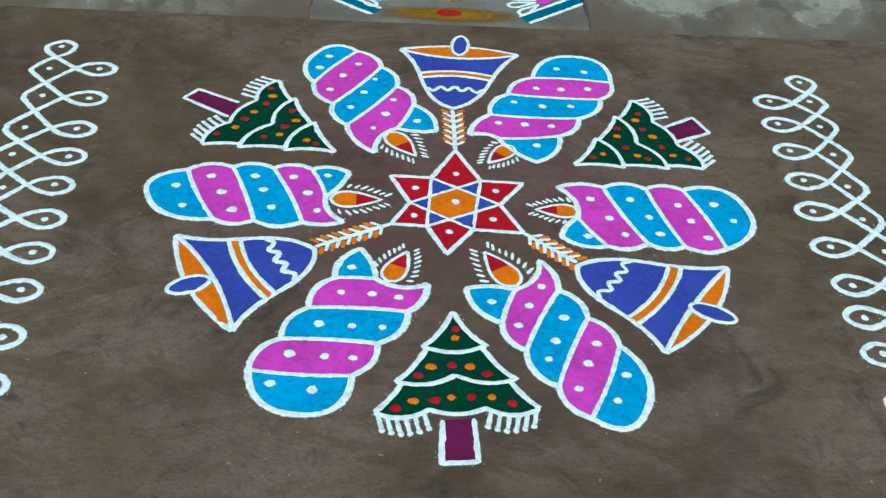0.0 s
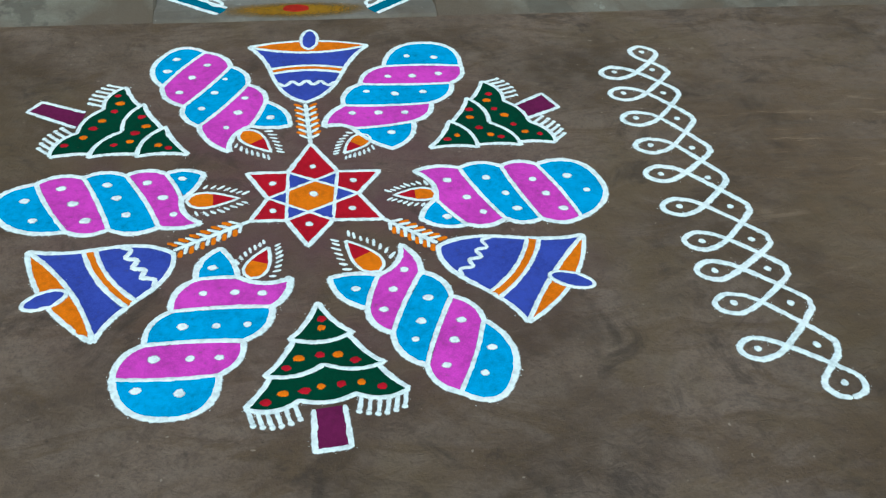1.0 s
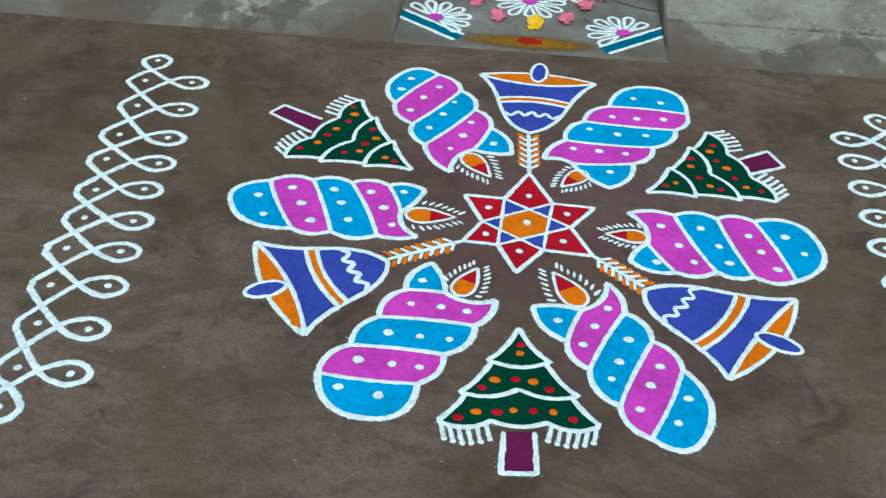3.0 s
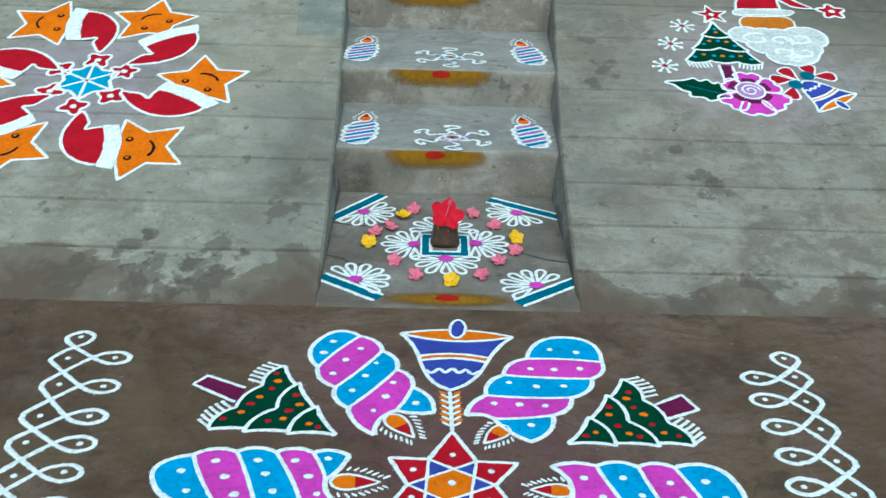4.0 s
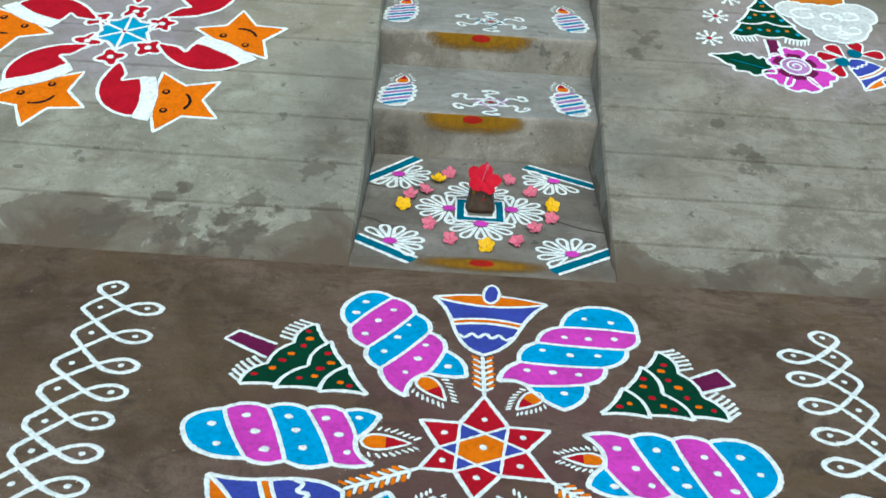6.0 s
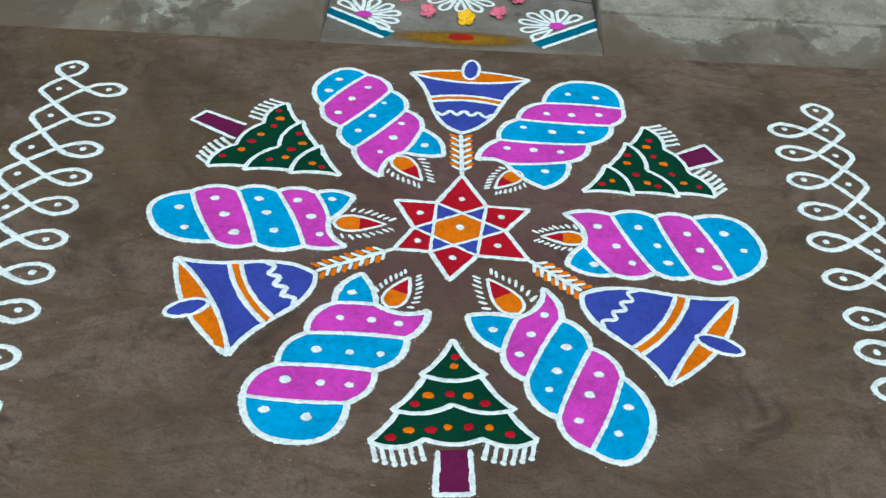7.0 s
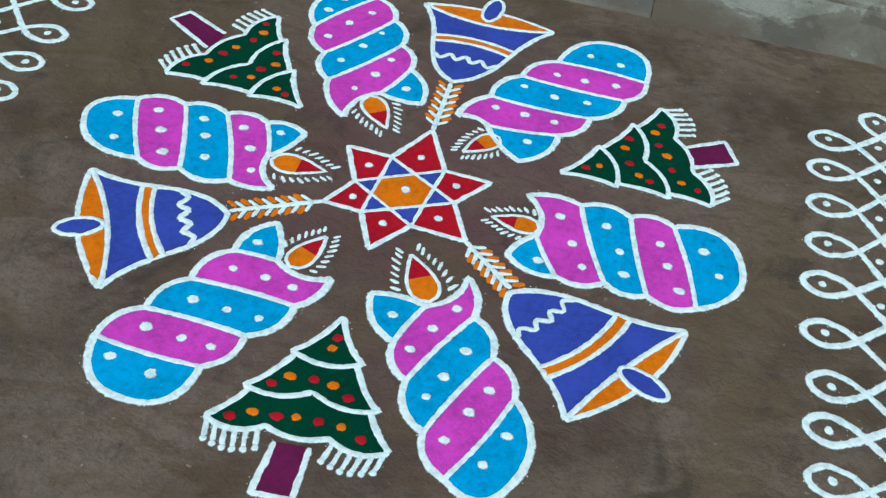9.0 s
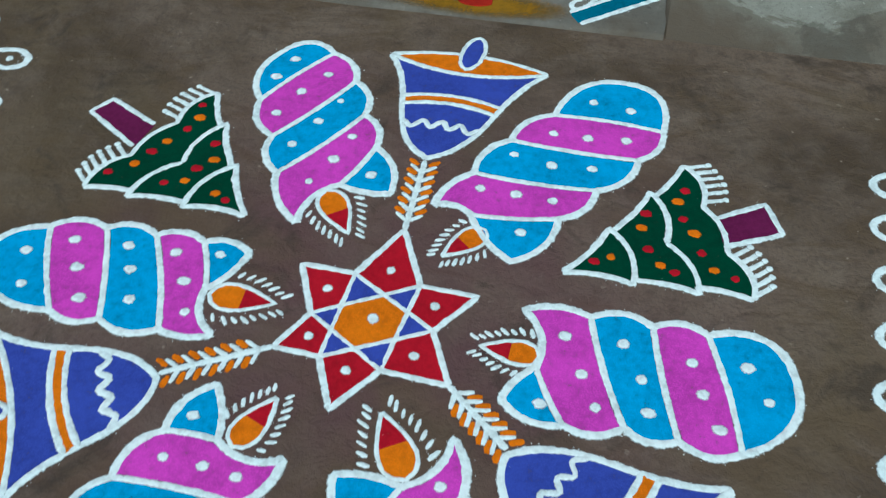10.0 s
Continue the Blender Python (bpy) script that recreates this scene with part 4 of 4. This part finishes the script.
# turmeric and red marks on the edges
def smear(name_label, x0, x1, z0, z1, surf, half=True, red=0.2):
    ob = thing("turmeric_mark", name_label, "paste mark", "turmeric marks on the steps")
    c, nx, nz, verts, thin = (x0 + x1) / 2, 56, 14, [], []
    for j in range(nz + 1):
        for i in range(nx + 1):
            t, q = i / nx * 2 - 1, j / nz
            k = 0.98 + 0.1 * wob((t * 2, q), 3.1, x0 + z1)
            out = abs(t * k) ** 4 + 0.95 * (1 - q) ** 2.4 if half else (t * k) ** 2 + (1.0 * (2 * q - 1)) ** 2
            verts.append(surf(c + (x1 - x0) * 0.56 * t, z0 + (z1 - z0) * q, 0.0008))
            thin.append(min(1.4, max(0.0, out + 0.12 * wob((t * 3, q * 0.6), 4, z1))))
    me = mesh_of("paste", verts, [(j * (nx + 1) + i, j * (nx + 1) + i + 1, (j + 1) * (nx + 1) + i + 1, (j + 1) * (nx + 1) + i) for j in range(nz) for i in range(nx)], True)
    me.attributes.new("thin", "FLOAT", "POINT").data.foreach_set("value", thin)
    attach("paste", me, TURMERIC, ob)
    r, h = (x1 - x0) * red / 2, (z1 - z0) * 0.2
    zc = z1 - h * 1.1 if half else (z0 + z1) / 2 + h * 0.4
    fill("red_spot", [(c + r * math.cos(a) * (1 + 0.25 * wob((math.cos(a), math.sin(a)), 2, x1)), zc + h * math.sin(a)) for a in [2 * math.pi * i / 16 for i in range(16)]],
         KUMKUM, ob, surf, 0.003)
    return ob


for y, z, xm, w in NOSE:
    smear("ochre turmeric mark with red spot on step riser", xm - w, xm + w, z - 0.085, z - 0.004, upright(y - 0.004))
smear("round ochre turmeric mark with red spot on riser", -0.19, 0.15, 0.552, 0.683, upright(3.693), False, 0.3)
smear("thin ochre turmeric smear with red spot on landing edge", -0.21, 0.22, 0.868, 0.972, ON_LANDING, False, 0.2)

# stone with a flower on it
idol = thing("stone", "small oiled dark stone with turmeric spots on landing", "stone")
bm = bmesh.new()
bmesh.ops.create_cube(bm, size=1)
bmesh.ops.subdivide_edges(bm, edges=list(bm.edges), cuts=5, use_grid_fill=True)
for v in bm.verts:
    t = v.co.z + 0.5
    r = Vector((v.co.x, v.co.y))
    m = max(abs(r.x), abs(r.y))
    if r.length > 1e-6:
        r = r.lerp(r.normalized() * m, 0.45)
    k = 1.0 - 0.30 * t
    x, y = r.x * 0.108 * k, r.y * 0.095 * k
    n = 0.005 * noise.noise(Vector((x * 40, y * 40, t * 4)))
    v.co = Vector((0.004 + x * (1 + n * 8), 1.345 + y * (1 + n * 8), 0.0125 + 0.098 * (t - 0.06 * (m * 2) ** 4 * (t > 0.99)) + n * (t > 0.5)))
for f in bm.faces:
    f.smooth = True
part("body", bm, STONE, idol)
for x, z, mat in ((-0.028, 0.088, TURMERIC), (0.008, 0.062, KUMKUM), (0.008, 0.075, TURMERIC)):
    bm = bmesh.new()
    bmesh.ops.create_uvsphere(bm, u_segments=10, v_segments=6, radius=0.008)
    yy = 1.345 - 0.0475 * (1 - 0.3 * z / 0.112) - 0.0005
    bmesh.ops.transform(bm, matrix=Matrix.Translation((0.004 + x, yy + 0.002, z)) @ Matrix.Diagonal((0.7, 0.35, 1.1, 1)), verts=bm.verts)
    part("spot", bm, mat, idol)


def petal_mesh(length, width, cup, ruffle, seed, thick=0.0008):
    nu, nv, verts = 6, 6, []
    for i in range(nu + 1):
        u = i / nu
        for j in range(nv + 1):
            v = j / nv * 2 - 1
            w = width * (0.18 + 0.82 * math.sin(math.pi * min(1, 0.08 + 0.72 * u)) ** 0.8) * (1 if u < 0.9 else 0.82)
            z = cup * u * u - 0.25 * cup * (v * v) + ruffle * math.sin(5 * v + seed) * u
            verts.append((length * u * (1 - 0.12 * v * v * u), w * v, z))
    faces = [(i * (nv + 1) + j, i * (nv + 1) + j + 1, (i + 1) * (nv + 1) + j + 1, (i + 1) * (nv + 1) + j) for i in range(nu) for j in range(nv)]
    return verts, faces


def bloom(name, label, mat, length, width, cup, ruffle, centre=None, stalk=0.0, group=""):
    ob = thing(name, label, "flower", group)
    v, f = petal_mesh(length, width, cup, ruffle, 1.3)
    me = mesh_of("petal", v, f, True)
    for k in range(5):
        p = attach("petal", me, mat, ob)
        p.matrix_basis = pose(0, 0, 0.001 * k, random.uniform(-10, 10), random.uniform(-14, 4), 72 * k + random.uniform(-8, 8))
    bm = bmesh.new()
    bmesh.ops.create_uvsphere(bm, u_segments=8, v_segments=6, radius=length * 0.14)
    part("heart", bm, centre or mat, ob)
    if stalk:
        bm = bmesh.new()
        bmesh.ops.create_cone(bm, cap_ends=True, segments=8, radius1=0.0022, radius2=0.0014, depth=stalk)
        for k in range(14):
            a = k * 2.4
            m = Matrix.Translation((0.005 * math.cos(a), 0.005 * math.sin(a), stalk * (0.2 + 0.022 * k)))
            bmesh.ops.create_icosphere(bm, subdivisions=1, radius=0.0024, matrix=m)
        s = part("stamen", bm, PETAL_PINK, ob)
        s.matrix_basis = pose(0, 0.012, stalk / 2, -26, 6)
    return ob


hib = bloom("hibiscus_flower", "open red hibiscus flower lying on the stone", PETAL_RED, 0.066, 0.027, 0.016, 0.006, PETAL_RED, 0.075)
hib.matrix_basis = pose(0.006, 1.335, 0.124, 38, 4, 12)
yellow = bloom("yellow_flower", "loose yellow flower lying on the landing", PETAL_YELLOW, 0.031, 0.0135, 0.007, 0.004, HEART_OCHRE, 0, "loose yellow flowers")
pink = bloom("pink_flower", "loose pink flower lying on the landing", PETAL_PINK, 0.029, 0.0115, 0.005, 0.005, PETAL_RED, 0, "loose pink flowers")
for src, spots in ((yellow, ((-0.153, 1.545), (-0.272, 1.312), (0.265, 1.376), (0.023, 1.03))),
                   (pink, ((-0.113, 1.608), (0.114, 1.578), (-0.197, 1.445), (-0.250, 1.396), (0.193, 1.48), (0.256, 1.27), (-0.173, 1.172),
                           (0.193, 1.185), (-0.099, 1.066), (0.127, 1.078)))):
    for i, (x, y) in enumerate(spots):
        m = pose(x, y, 0.0225, random.uniform(4, 40), random.uniform(-22, 22)) @ pose(0, 0, 0, 0, 0, random.uniform(0, 360))
        if i:
            copy_thing(src, m)
        else:
            src.matrix_basis = m


# ---- drawings on the treads ----
def small_candle(c, w, h, surf, lean=0.0):
    """A striped candle of slanting lines inside a wavy white outline."""
    c = V2(c)
    ob = thing("small_candle_drawing", "small candle with teal and lilac stripes in powder", "floor drawing", "small candles on the steps")
    n = 4

    def at(u, v):
        return c + Vector((w * v + lean * h * (u - 0.5), h * (u - 0.5)))

    def half(u):
        return 0.44 * (1 - abs(2 * u - 0.86) ** 2.6 * 0.5)
    left, right = [], []
    for i in range(49):
        t = i / 48
        wave = 0.80 + 0.27 * abs(math.sin(math.pi * n * t)) ** 0.7
        left.append(at(0.08 + 0.62 * t, -half(0.15 + 0.6 * t) * wave))
        right.append(at(0.16 + 0.68 * t, half(0.1 + 0.7 * t) * wave))
    path = [at(0.0, 0.05), at(0.01, -0.14)] + left + [at(0.80, -0.25), at(0.86, -0.05)] + right[::-1] + [at(0.04, 0.24)]
    fill("ground_coat", path, CLOUD, ob, surf, 0.0008)
    line("outline", path, 0.0135, ob, surf, closed=True)
    for i in range(6):
        u = 0.12 + 0.64 * i / 5
        k = min(1.0, 0.74 + 0.3 * math.sin(math.pi * (i + 0.6) / 6))
        line("stripe", [at(u - 0.085 * k, -0.37 * k), at(u + 0.115 * k, 0.37 * k)], h * 0.062, ob, surf, STRIPE_BLUE if i % 2 == 0 else STRIPE_LILAC, 0.0042)
        if i:
            v = u - 0.32 / 5
            line("stripe_edge", [at(v - 0.08 * k, -0.36 * k), at(v + 0.11 * k, 0.36 * k)], h * 0.028, ob, surf, WHITE, 0.0036)
    flame(ob, at(0.85, 0.03), at(1.19, 0.05), surf, 0.25, 6, 0.008)
    return ob


def curl_star(c, w, h, surf, tone):
    """A small six-pointed star of lines with six curled arms."""
    c = V2(c)
    ob = thing("curl_star_drawing", "white star with curled arms and red heart in powder", "floor drawing", "curled stars on the steps")
    P = lambda r, a: c + Vector((w * r * math.cos(radians(a)), h * r * math.sin(radians(a))))
    for k in (0, 1):
        line("triangle", [P(0.52, 90 + 180 * k + 120 * i) for i in range(3)], 0.009, ob, surf, tone if k else WHITE, closed=True)
    line("ring", [P(0.2, 20 * i) for i in range(18)], 0.008, ob, surf, closed=True)
    dot("heart", c, 0.011, ob, surf, RED)
    for i in range(6):
        a = 30 + 60 * i
        line("arm", spline([P(0.30, a - 30), P(0.46, a), P(0.60, a + 13), P(0.74, a + 4), P(0.86, a - 12), P(1.0, a - 9), P(1.06, a + 6), P(0.97, a + 12), P(0.92, a + 3)]), 0.0135, ob, surf)
    return ob


for z, left, right, mid, s in ((0.1998, (-0.34, 1.985), (0.358, 1.995), (0.037, 1.932), 1.0), (0.3608, (-0.367, 2.602), (0.390, 2.612), (0.034, 2.528), 1.08),
                               (0.5458, (-0.375, 3.345), (0.448, 3.30), (0.052, 3.26), 1.2)):
    small_candle(left, 0.152, 0.312 * s, level(z), 0.04)
    small_candle(right, 0.152, 0.312 * s, level(z), -0.14)
    curl_star(mid, 0.158 if s < 1.2 else 0.115, 0.132 * s, level(z), LILAC if z < 0.3 else TEAL)


# ---- drawings on the ramps ----
def soft_star(c, r0, r1, n, phase, surf, mat, parent, w, name="star", blunt=None):
    c = V2(c)
    pts = [c + turned((r1 if i % 2 else blunt if i == 0 and blunt else r0, 0), phase + 180 / n * i) for i in range(2 * n)]
    fill(name + "_fill", pts, mat, parent, surf)
    line(name + "_edge", pts, w, parent, surf, closed=True)


def hat_star(c, away, push=0.0, slide=0.0):
    """A smiling star with a red pointed cap; away: the way in degrees in which the cap sits."""
    c = V2(c)
    ob = thing("star_drawing", "orange star with red pointed cap, in powder", "floor drawing", "capped stars on the ramp")
    soft_star(c, 0.2, 0.103, 5, away, ramp, ORANGE, ob, 0.0125, "star", 0.09 + push)
    L = lambda u, v: c + turned((u, -v), away)
    K = lambda u, v: L(u + push, v + slide)
    cap = spline([K(0.138, -0.088), K(0.228, -0.058), K(0.288, 0.03), K(0.295, 0.125), K(0.27, 0.21), K(0.238, 0.262), K(0.212, 0.21), K(0.204, 0.178), K(0.214, 0.14), K(0.172, 0.146), K(0.138, 0.136), K(0.128, 0.03)], True, 5)
    lift = lambda x, y, h=0.0: ramp(x, y, h + 0.0022)
    fill("cap", cap, RED, ob, lift)
    line("cap_edge", cap, 0.0135, ob, lift, closed=True)
    front = spline([K(0.09, 0.15), K(0.071, 0.03), K(0.092, -0.122)], n=8)
    back = spline([K(0.144, -0.1), K(0.124, 0.026), K(0.142, 0.152)], n=8)
    fill("brim", front + back, WHITE, ob, lift, 0.005)
    line("brim_edge", front + back, 0.0115, ob, lift, closed=True, height=0.0055)
    for v in (-0.06, 0.058):
        ring = [L(0.038 + 0.0165 * math.cos(k * math.pi / 6), v + 0.0165 * math.sin(k * math.pi / 6)) for k in range(12)]
        fill("eye", ring, BLACK, ob, ramp, 0.0022)
        dot("eye_middle", L(0.038, v), 0.0075, ob, lift, ORANGE, 0.002)
    line("curve", bow(L(-0.036, -0.056), L(-0.038, 0.044), 0.2, c), 0.0125, ob, ramp, BLACK, 0.0026)
    return ob


RING = V2((-1.487, 2.145))
for spot, ang, push, slide in (((-1.173, 1.694), -172, 0, 0), ((-1.012, 2.163), -120, 0.004, -0.04), ((-1.314, 2.638), -56, 0.046, -0.03), ((-1.766, 2.596), 7, 0.008, 0.005),
                               ((-1.965, 2.13), 62, 0, 0), ((-1.685, 1.685), 124, 0, 0)):
    hat_star(spot, ang, push, slide)
hub = thing("hub_drawing", "aqua six-part disc with white spokes in powder", "floor drawing")
for k in range(6):
    a, b = 60 * k - 28, 60 * k + 28
    fill("sector", [RING + turned((0.014, 0), 60 * k), RING + turned((0.112, 0), a), RING + turned((0.085, 0), 60 * k), RING + turned((0.112, 0), b)], AQUA, hub, ramp)
    line("spoke", [RING, RING + turned((0.14, 0), 60 * k + 30)], 0.0115, hub, ramp, height=0.003)
line("rim", [RING + turned((0.14 if i % 2 == 0 else 0.094, 0), 30 * i - 30) for i in range(12)], 0.0135, hub, ramp, closed=True)
dot("heart", RING, 0.013, hub, ramp, RED)


def four_petal(c, r, surf, n=4, phase=45.0):
    ob = thing("small_flower_drawing", "small red flower with white edge in powder", "floor drawing", "small red flowers")
    pts = []
    for i in range(n * 8):
        a = 2 * math.pi * i / (n * 8)
        pts.append(V2(c) + turned((r * (0.8 + 0.2 * math.cos(n * a)), 0), math.degrees(a) + phase))
    fill("petals", pts, RED, ob, surf)
    line("edge", pts, 0.013, ob, surf, closed=True)
    dot("heart", c, r * 0.24, ob, surf)
    return ob


for p, n, turn in (((-1.479, 2.301), 4, 40), ((-1.350, 2.220), 5, 15), ((-1.362, 2.036), 4, 62), ((-1.492, 1.956), 4, 20), ((-1.614, 2.059), 4, 80), ((-1.618, 2.226), 4, 50)):
    four_petal(p, 0.062, ramp, n, turn)

# festive picture on the other ramp
fir((1.263, 2.785), (1.073, 2.435), (1.421, 2.425), ((1.218, 2.271), (1.278, 2.300), (1.218, 2.406), (1.274, 2.402)), ramp, 0.0125, 7, (SKIN, AQUA),
    "small green fir with orange and aqua baubles in powder", 0.004)
top = thing("star_drawing", "small red star over the fir in powder", "floor drawing")
soft_star((1.272, 2.846), 0.088, 0.034, 5, 96, ramp, RED, top, 0.0115)
dot("heart", (1.272, 2.846), 0.015, top, ramp)
for c in ((1.114, 2.733), (1.031, 2.571), (0.975, 2.385)):
    ob = thing("snowflake_drawing", "white snowflake with red heart in powder", "floor drawing", "snowflakes")
    for k in range(8):
        q = V2(c) + turned((0.052, 0), 45 * k + 10)
        line("ray", [V2(c) + turned((0.014, 0), 45 * k + 10), q], 0.0115, ob, ramp)
        dot("ray_tip", q, 0.0108, ob, ramp)
    dot("heart", c, 0.011, ob, ramp, RED)

cap = thing("cap_drawing", "red pointed cap with white brim in powder", "floor drawing")
shape = spline([(1.403, 2.905), (1.424, 2.986), (1.479, 3.057), (1.548, 3.098), (1.621, 3.094), (1.674, 3.053), (1.723, 2.991), (1.778, 2.934), (1.693, 2.942), (1.661, 2.975), (1.627, 3.005), (1.621, 2.92)], n=5)
fill("cap", shape, RED, cap, ramp)
line("cap_edge", shape, 0.0125, cap, ramp, closed=True)
band = spline([(1.386, 2.878), (1.428, 2.906), (1.540, 2.900), (1.657, 2.909), (1.676, 2.884), (1.626, 2.852), (1.513, 2.856), (1.398, 2.848)], True, 5)
fill("brim", band, CLOUD, cap, ramp, 0.004)
line("brim_edge", band, 0.011, cap, ramp, closed=True, height=0.005)
line("tail", [(1.775, 2.934), (1.81, 2.918)], 0.011, cap, ramp)
four_petal((1.868, 2.911), 0.07, ramp, 5, 20)
oval = thing("oval_drawing", "plain ochre oval over a white cloud shape", "floor drawing")
ring = spline([(1.395, 2.779), (1.428, 2.835), (1.525, 2.842), (1.633, 2.840), (1.655, 2.777), (1.621, 2.72), (1.507, 2.712), (1.416, 2.721)], True, 4)
fill("oval", ring, SKIN, oval, ramp)
line("edge", ring, 0.0105, oval, ramp, closed=True)
cloud = thing("cloud_drawing", "thick white cloud shape in powder", "floor drawing")
lobes = [(1.318, 2.675), (1.385, 2.731), (1.451, 2.717), (1.520, 2.715), (1.587, 2.711), (1.679, 2.741), (1.735, 2.726), (1.770, 2.644), (1.721, 2.576), (1.695, 2.511),
         (1.605, 2.420), (1.532, 2.423), (1.475, 2.441), (1.455, 2.509), (1.400, 2.542), (1.385, 2.597), (1.337, 2.621)]
blob = []
for a, b in zip(lobes, lobes[1:] + lobes[:1]):
    blob += bow(a, b, 0.15, (1.55, 2.6), 6)[:-1]
high = lambda x, y, h=0.0: ramp(x, y, h + 0.0024)
fill("cloud", blob, CLOUD, cloud, high, 0.003)
for x, y, r in ((1.44, 2.63, 0.075), (1.55, 2.62, 0.06), (1.64, 2.64, 0.07), (1.53, 2.52, 0.055), (1.63, 2.52, 0.06), (1.58, 2.46, 0.035)):
    curl = [(x + r * math.cos(k * 0.45 + x * 40) * (1 - k / 22), y + 0.7 * r * math.sin(k * 0.45 + x * 40) * (1 - k / 22)) for k in range(14)]
    line("curl", curl, 0.015, cloud, high, height=0.0055)
line("edge", blob, 0.013, cloud, high, closed=True, height=0.005)

rose = thing("rose_drawing", "pink rose with plum shading in powder", "floor drawing")
RC = V2((1.311, 2.205))
for k, (a, r) in enumerate(((84, 0.142), (24, 0.14), (-38, 0.17), (-90, 0.18), (-136, 0.165), (150, 0.12))):
    tip = [RC + turned((0.06, 0), a - 34), RC + turned((r * 0.92, 0), a - 27), RC + turned((r * 1.02, 0), a - 10), RC + turned((r * 0.93, 0), a),
           RC + turned((r * 1.02, 0), a + 10), RC + turned((r * 0.92, 0), a + 27), RC + turned((0.06, 0), a + 34)]
    tip = spline(tip, n=4)
    fill("petal", tip + [RC], PINK, rose, ramp)
    fill("petal_shade", [RC + turned((0.062, 0), a - 30), RC + turned((0.098, 0), a - 16), RC + turned((0.098, 0), a + 16), RC + turned((0.062, 0), a + 30)], PLUM, rose, ramp, 0.0026)
    line("petal_edge", tip, 0.0125, rose, ramp)
heart = [RC + turned((0.062, 0), 20 * i) for i in range(18)]
fill("heart", heart, LILAC, rose, high)
line("heart_edge", heart, 0.0095, rose, high, closed=True)
line("curl", [RC + turned((0.045 * (1 - i / 30), 0), 24 * i) for i in range(26)], 0.0095, rose, high)
leaf = thing("leaf_drawing", "green lobed leaf with white edge in powder", "floor drawing")
lf = spline([(0.955, 2.258), (1.032, 2.272), (1.082, 2.291), (1.106, 2.269), (1.139, 2.283), (1.163, 2.252), (1.188, 2.26), (1.221, 2.156), (1.180, 2.143), (1.125, 2.120), (1.099, 2.145), (1.046, 2.153), (1.047, 2.183), (1.017, 2.196), (0.988, 2.235)], True, 5)
fill("blade", lf, GREEN, leaf, ramp)
line("edge", lf, 0.0125, leaf, ramp, closed=True)
line("vein", [(1.04, 2.232), (1.2, 2.17)], 0.006, leaf, ramp, TEAL, 0.0026)
bell((1.772, 2.207), (1.564, 2.060), (1.56, 2.292), ramp, 0.0115, "small violet blue and orange bell in powder", True)
bow_ob = thing("ribbon_bow_drawing", "red and green bow over the bell in powder", "floor drawing")
for c, a in (((1.478, 2.300), 180), ((1.494, 2.205), 250), ((1.612, 2.372), 95), ((1.662, 2.335), 0), ((1.518, 2.342), 120)):
    p = petal(V2(c) - turned((0.058, 0), a), turned((1, 0), a), 0.116, 0.054)
    fill("loop", p, RED, bow_ob, ramp)
    line("loop_edge", p, 0.0095, bow_ob, ramp, closed=True)
for c in ((1.521, 2.262), (1.592, 2.333)):
    dot("knot", c, 0.034, bow_ob, ramp, TEAL, 0.004)

# white flower drawing at the far end of the ramp
far = thing("flower_drawing", "white petal outlines with pink hearts on the ramp", "floor drawing")
for c, phase in (((2.555, 3.058), 10), ((2.53, 2.856), 40), ((2.53, 2.66), 70)):
    for k in range(4):
        d = turned((1, 0), 95 + phase + 48 * k)
        line("petal", petal(c, d, 0.125, 0.034), 0.0105, far, ramp, closed=True)
    dot("heart", c, 0.024, far, ramp, RED)

# stray grains of powder beside the lines
verts, faces = [], []
for p in GRAINS:
    r = random.uniform(0.0006, 0.0016)
    a = random.uniform(0, 6.28)
    k = len(verts)
    verts += [p + Vector((r * math.cos(a + 2.1 * i), r * math.sin(a + 2.1 * i), 0)) for i in range(3)] + [p + Vector((0, 0, r * 1.2))]
    faces += [(k, k + 1, k + 3), (k + 1, k + 2, k + 3), (k + 2, k, k + 3)]
tagged(attach("powder_grains", mesh_of("powder_grains", verts, faces), WHITE), "stray white powder grains beside the drawn lines", "powder", "", "stuff")
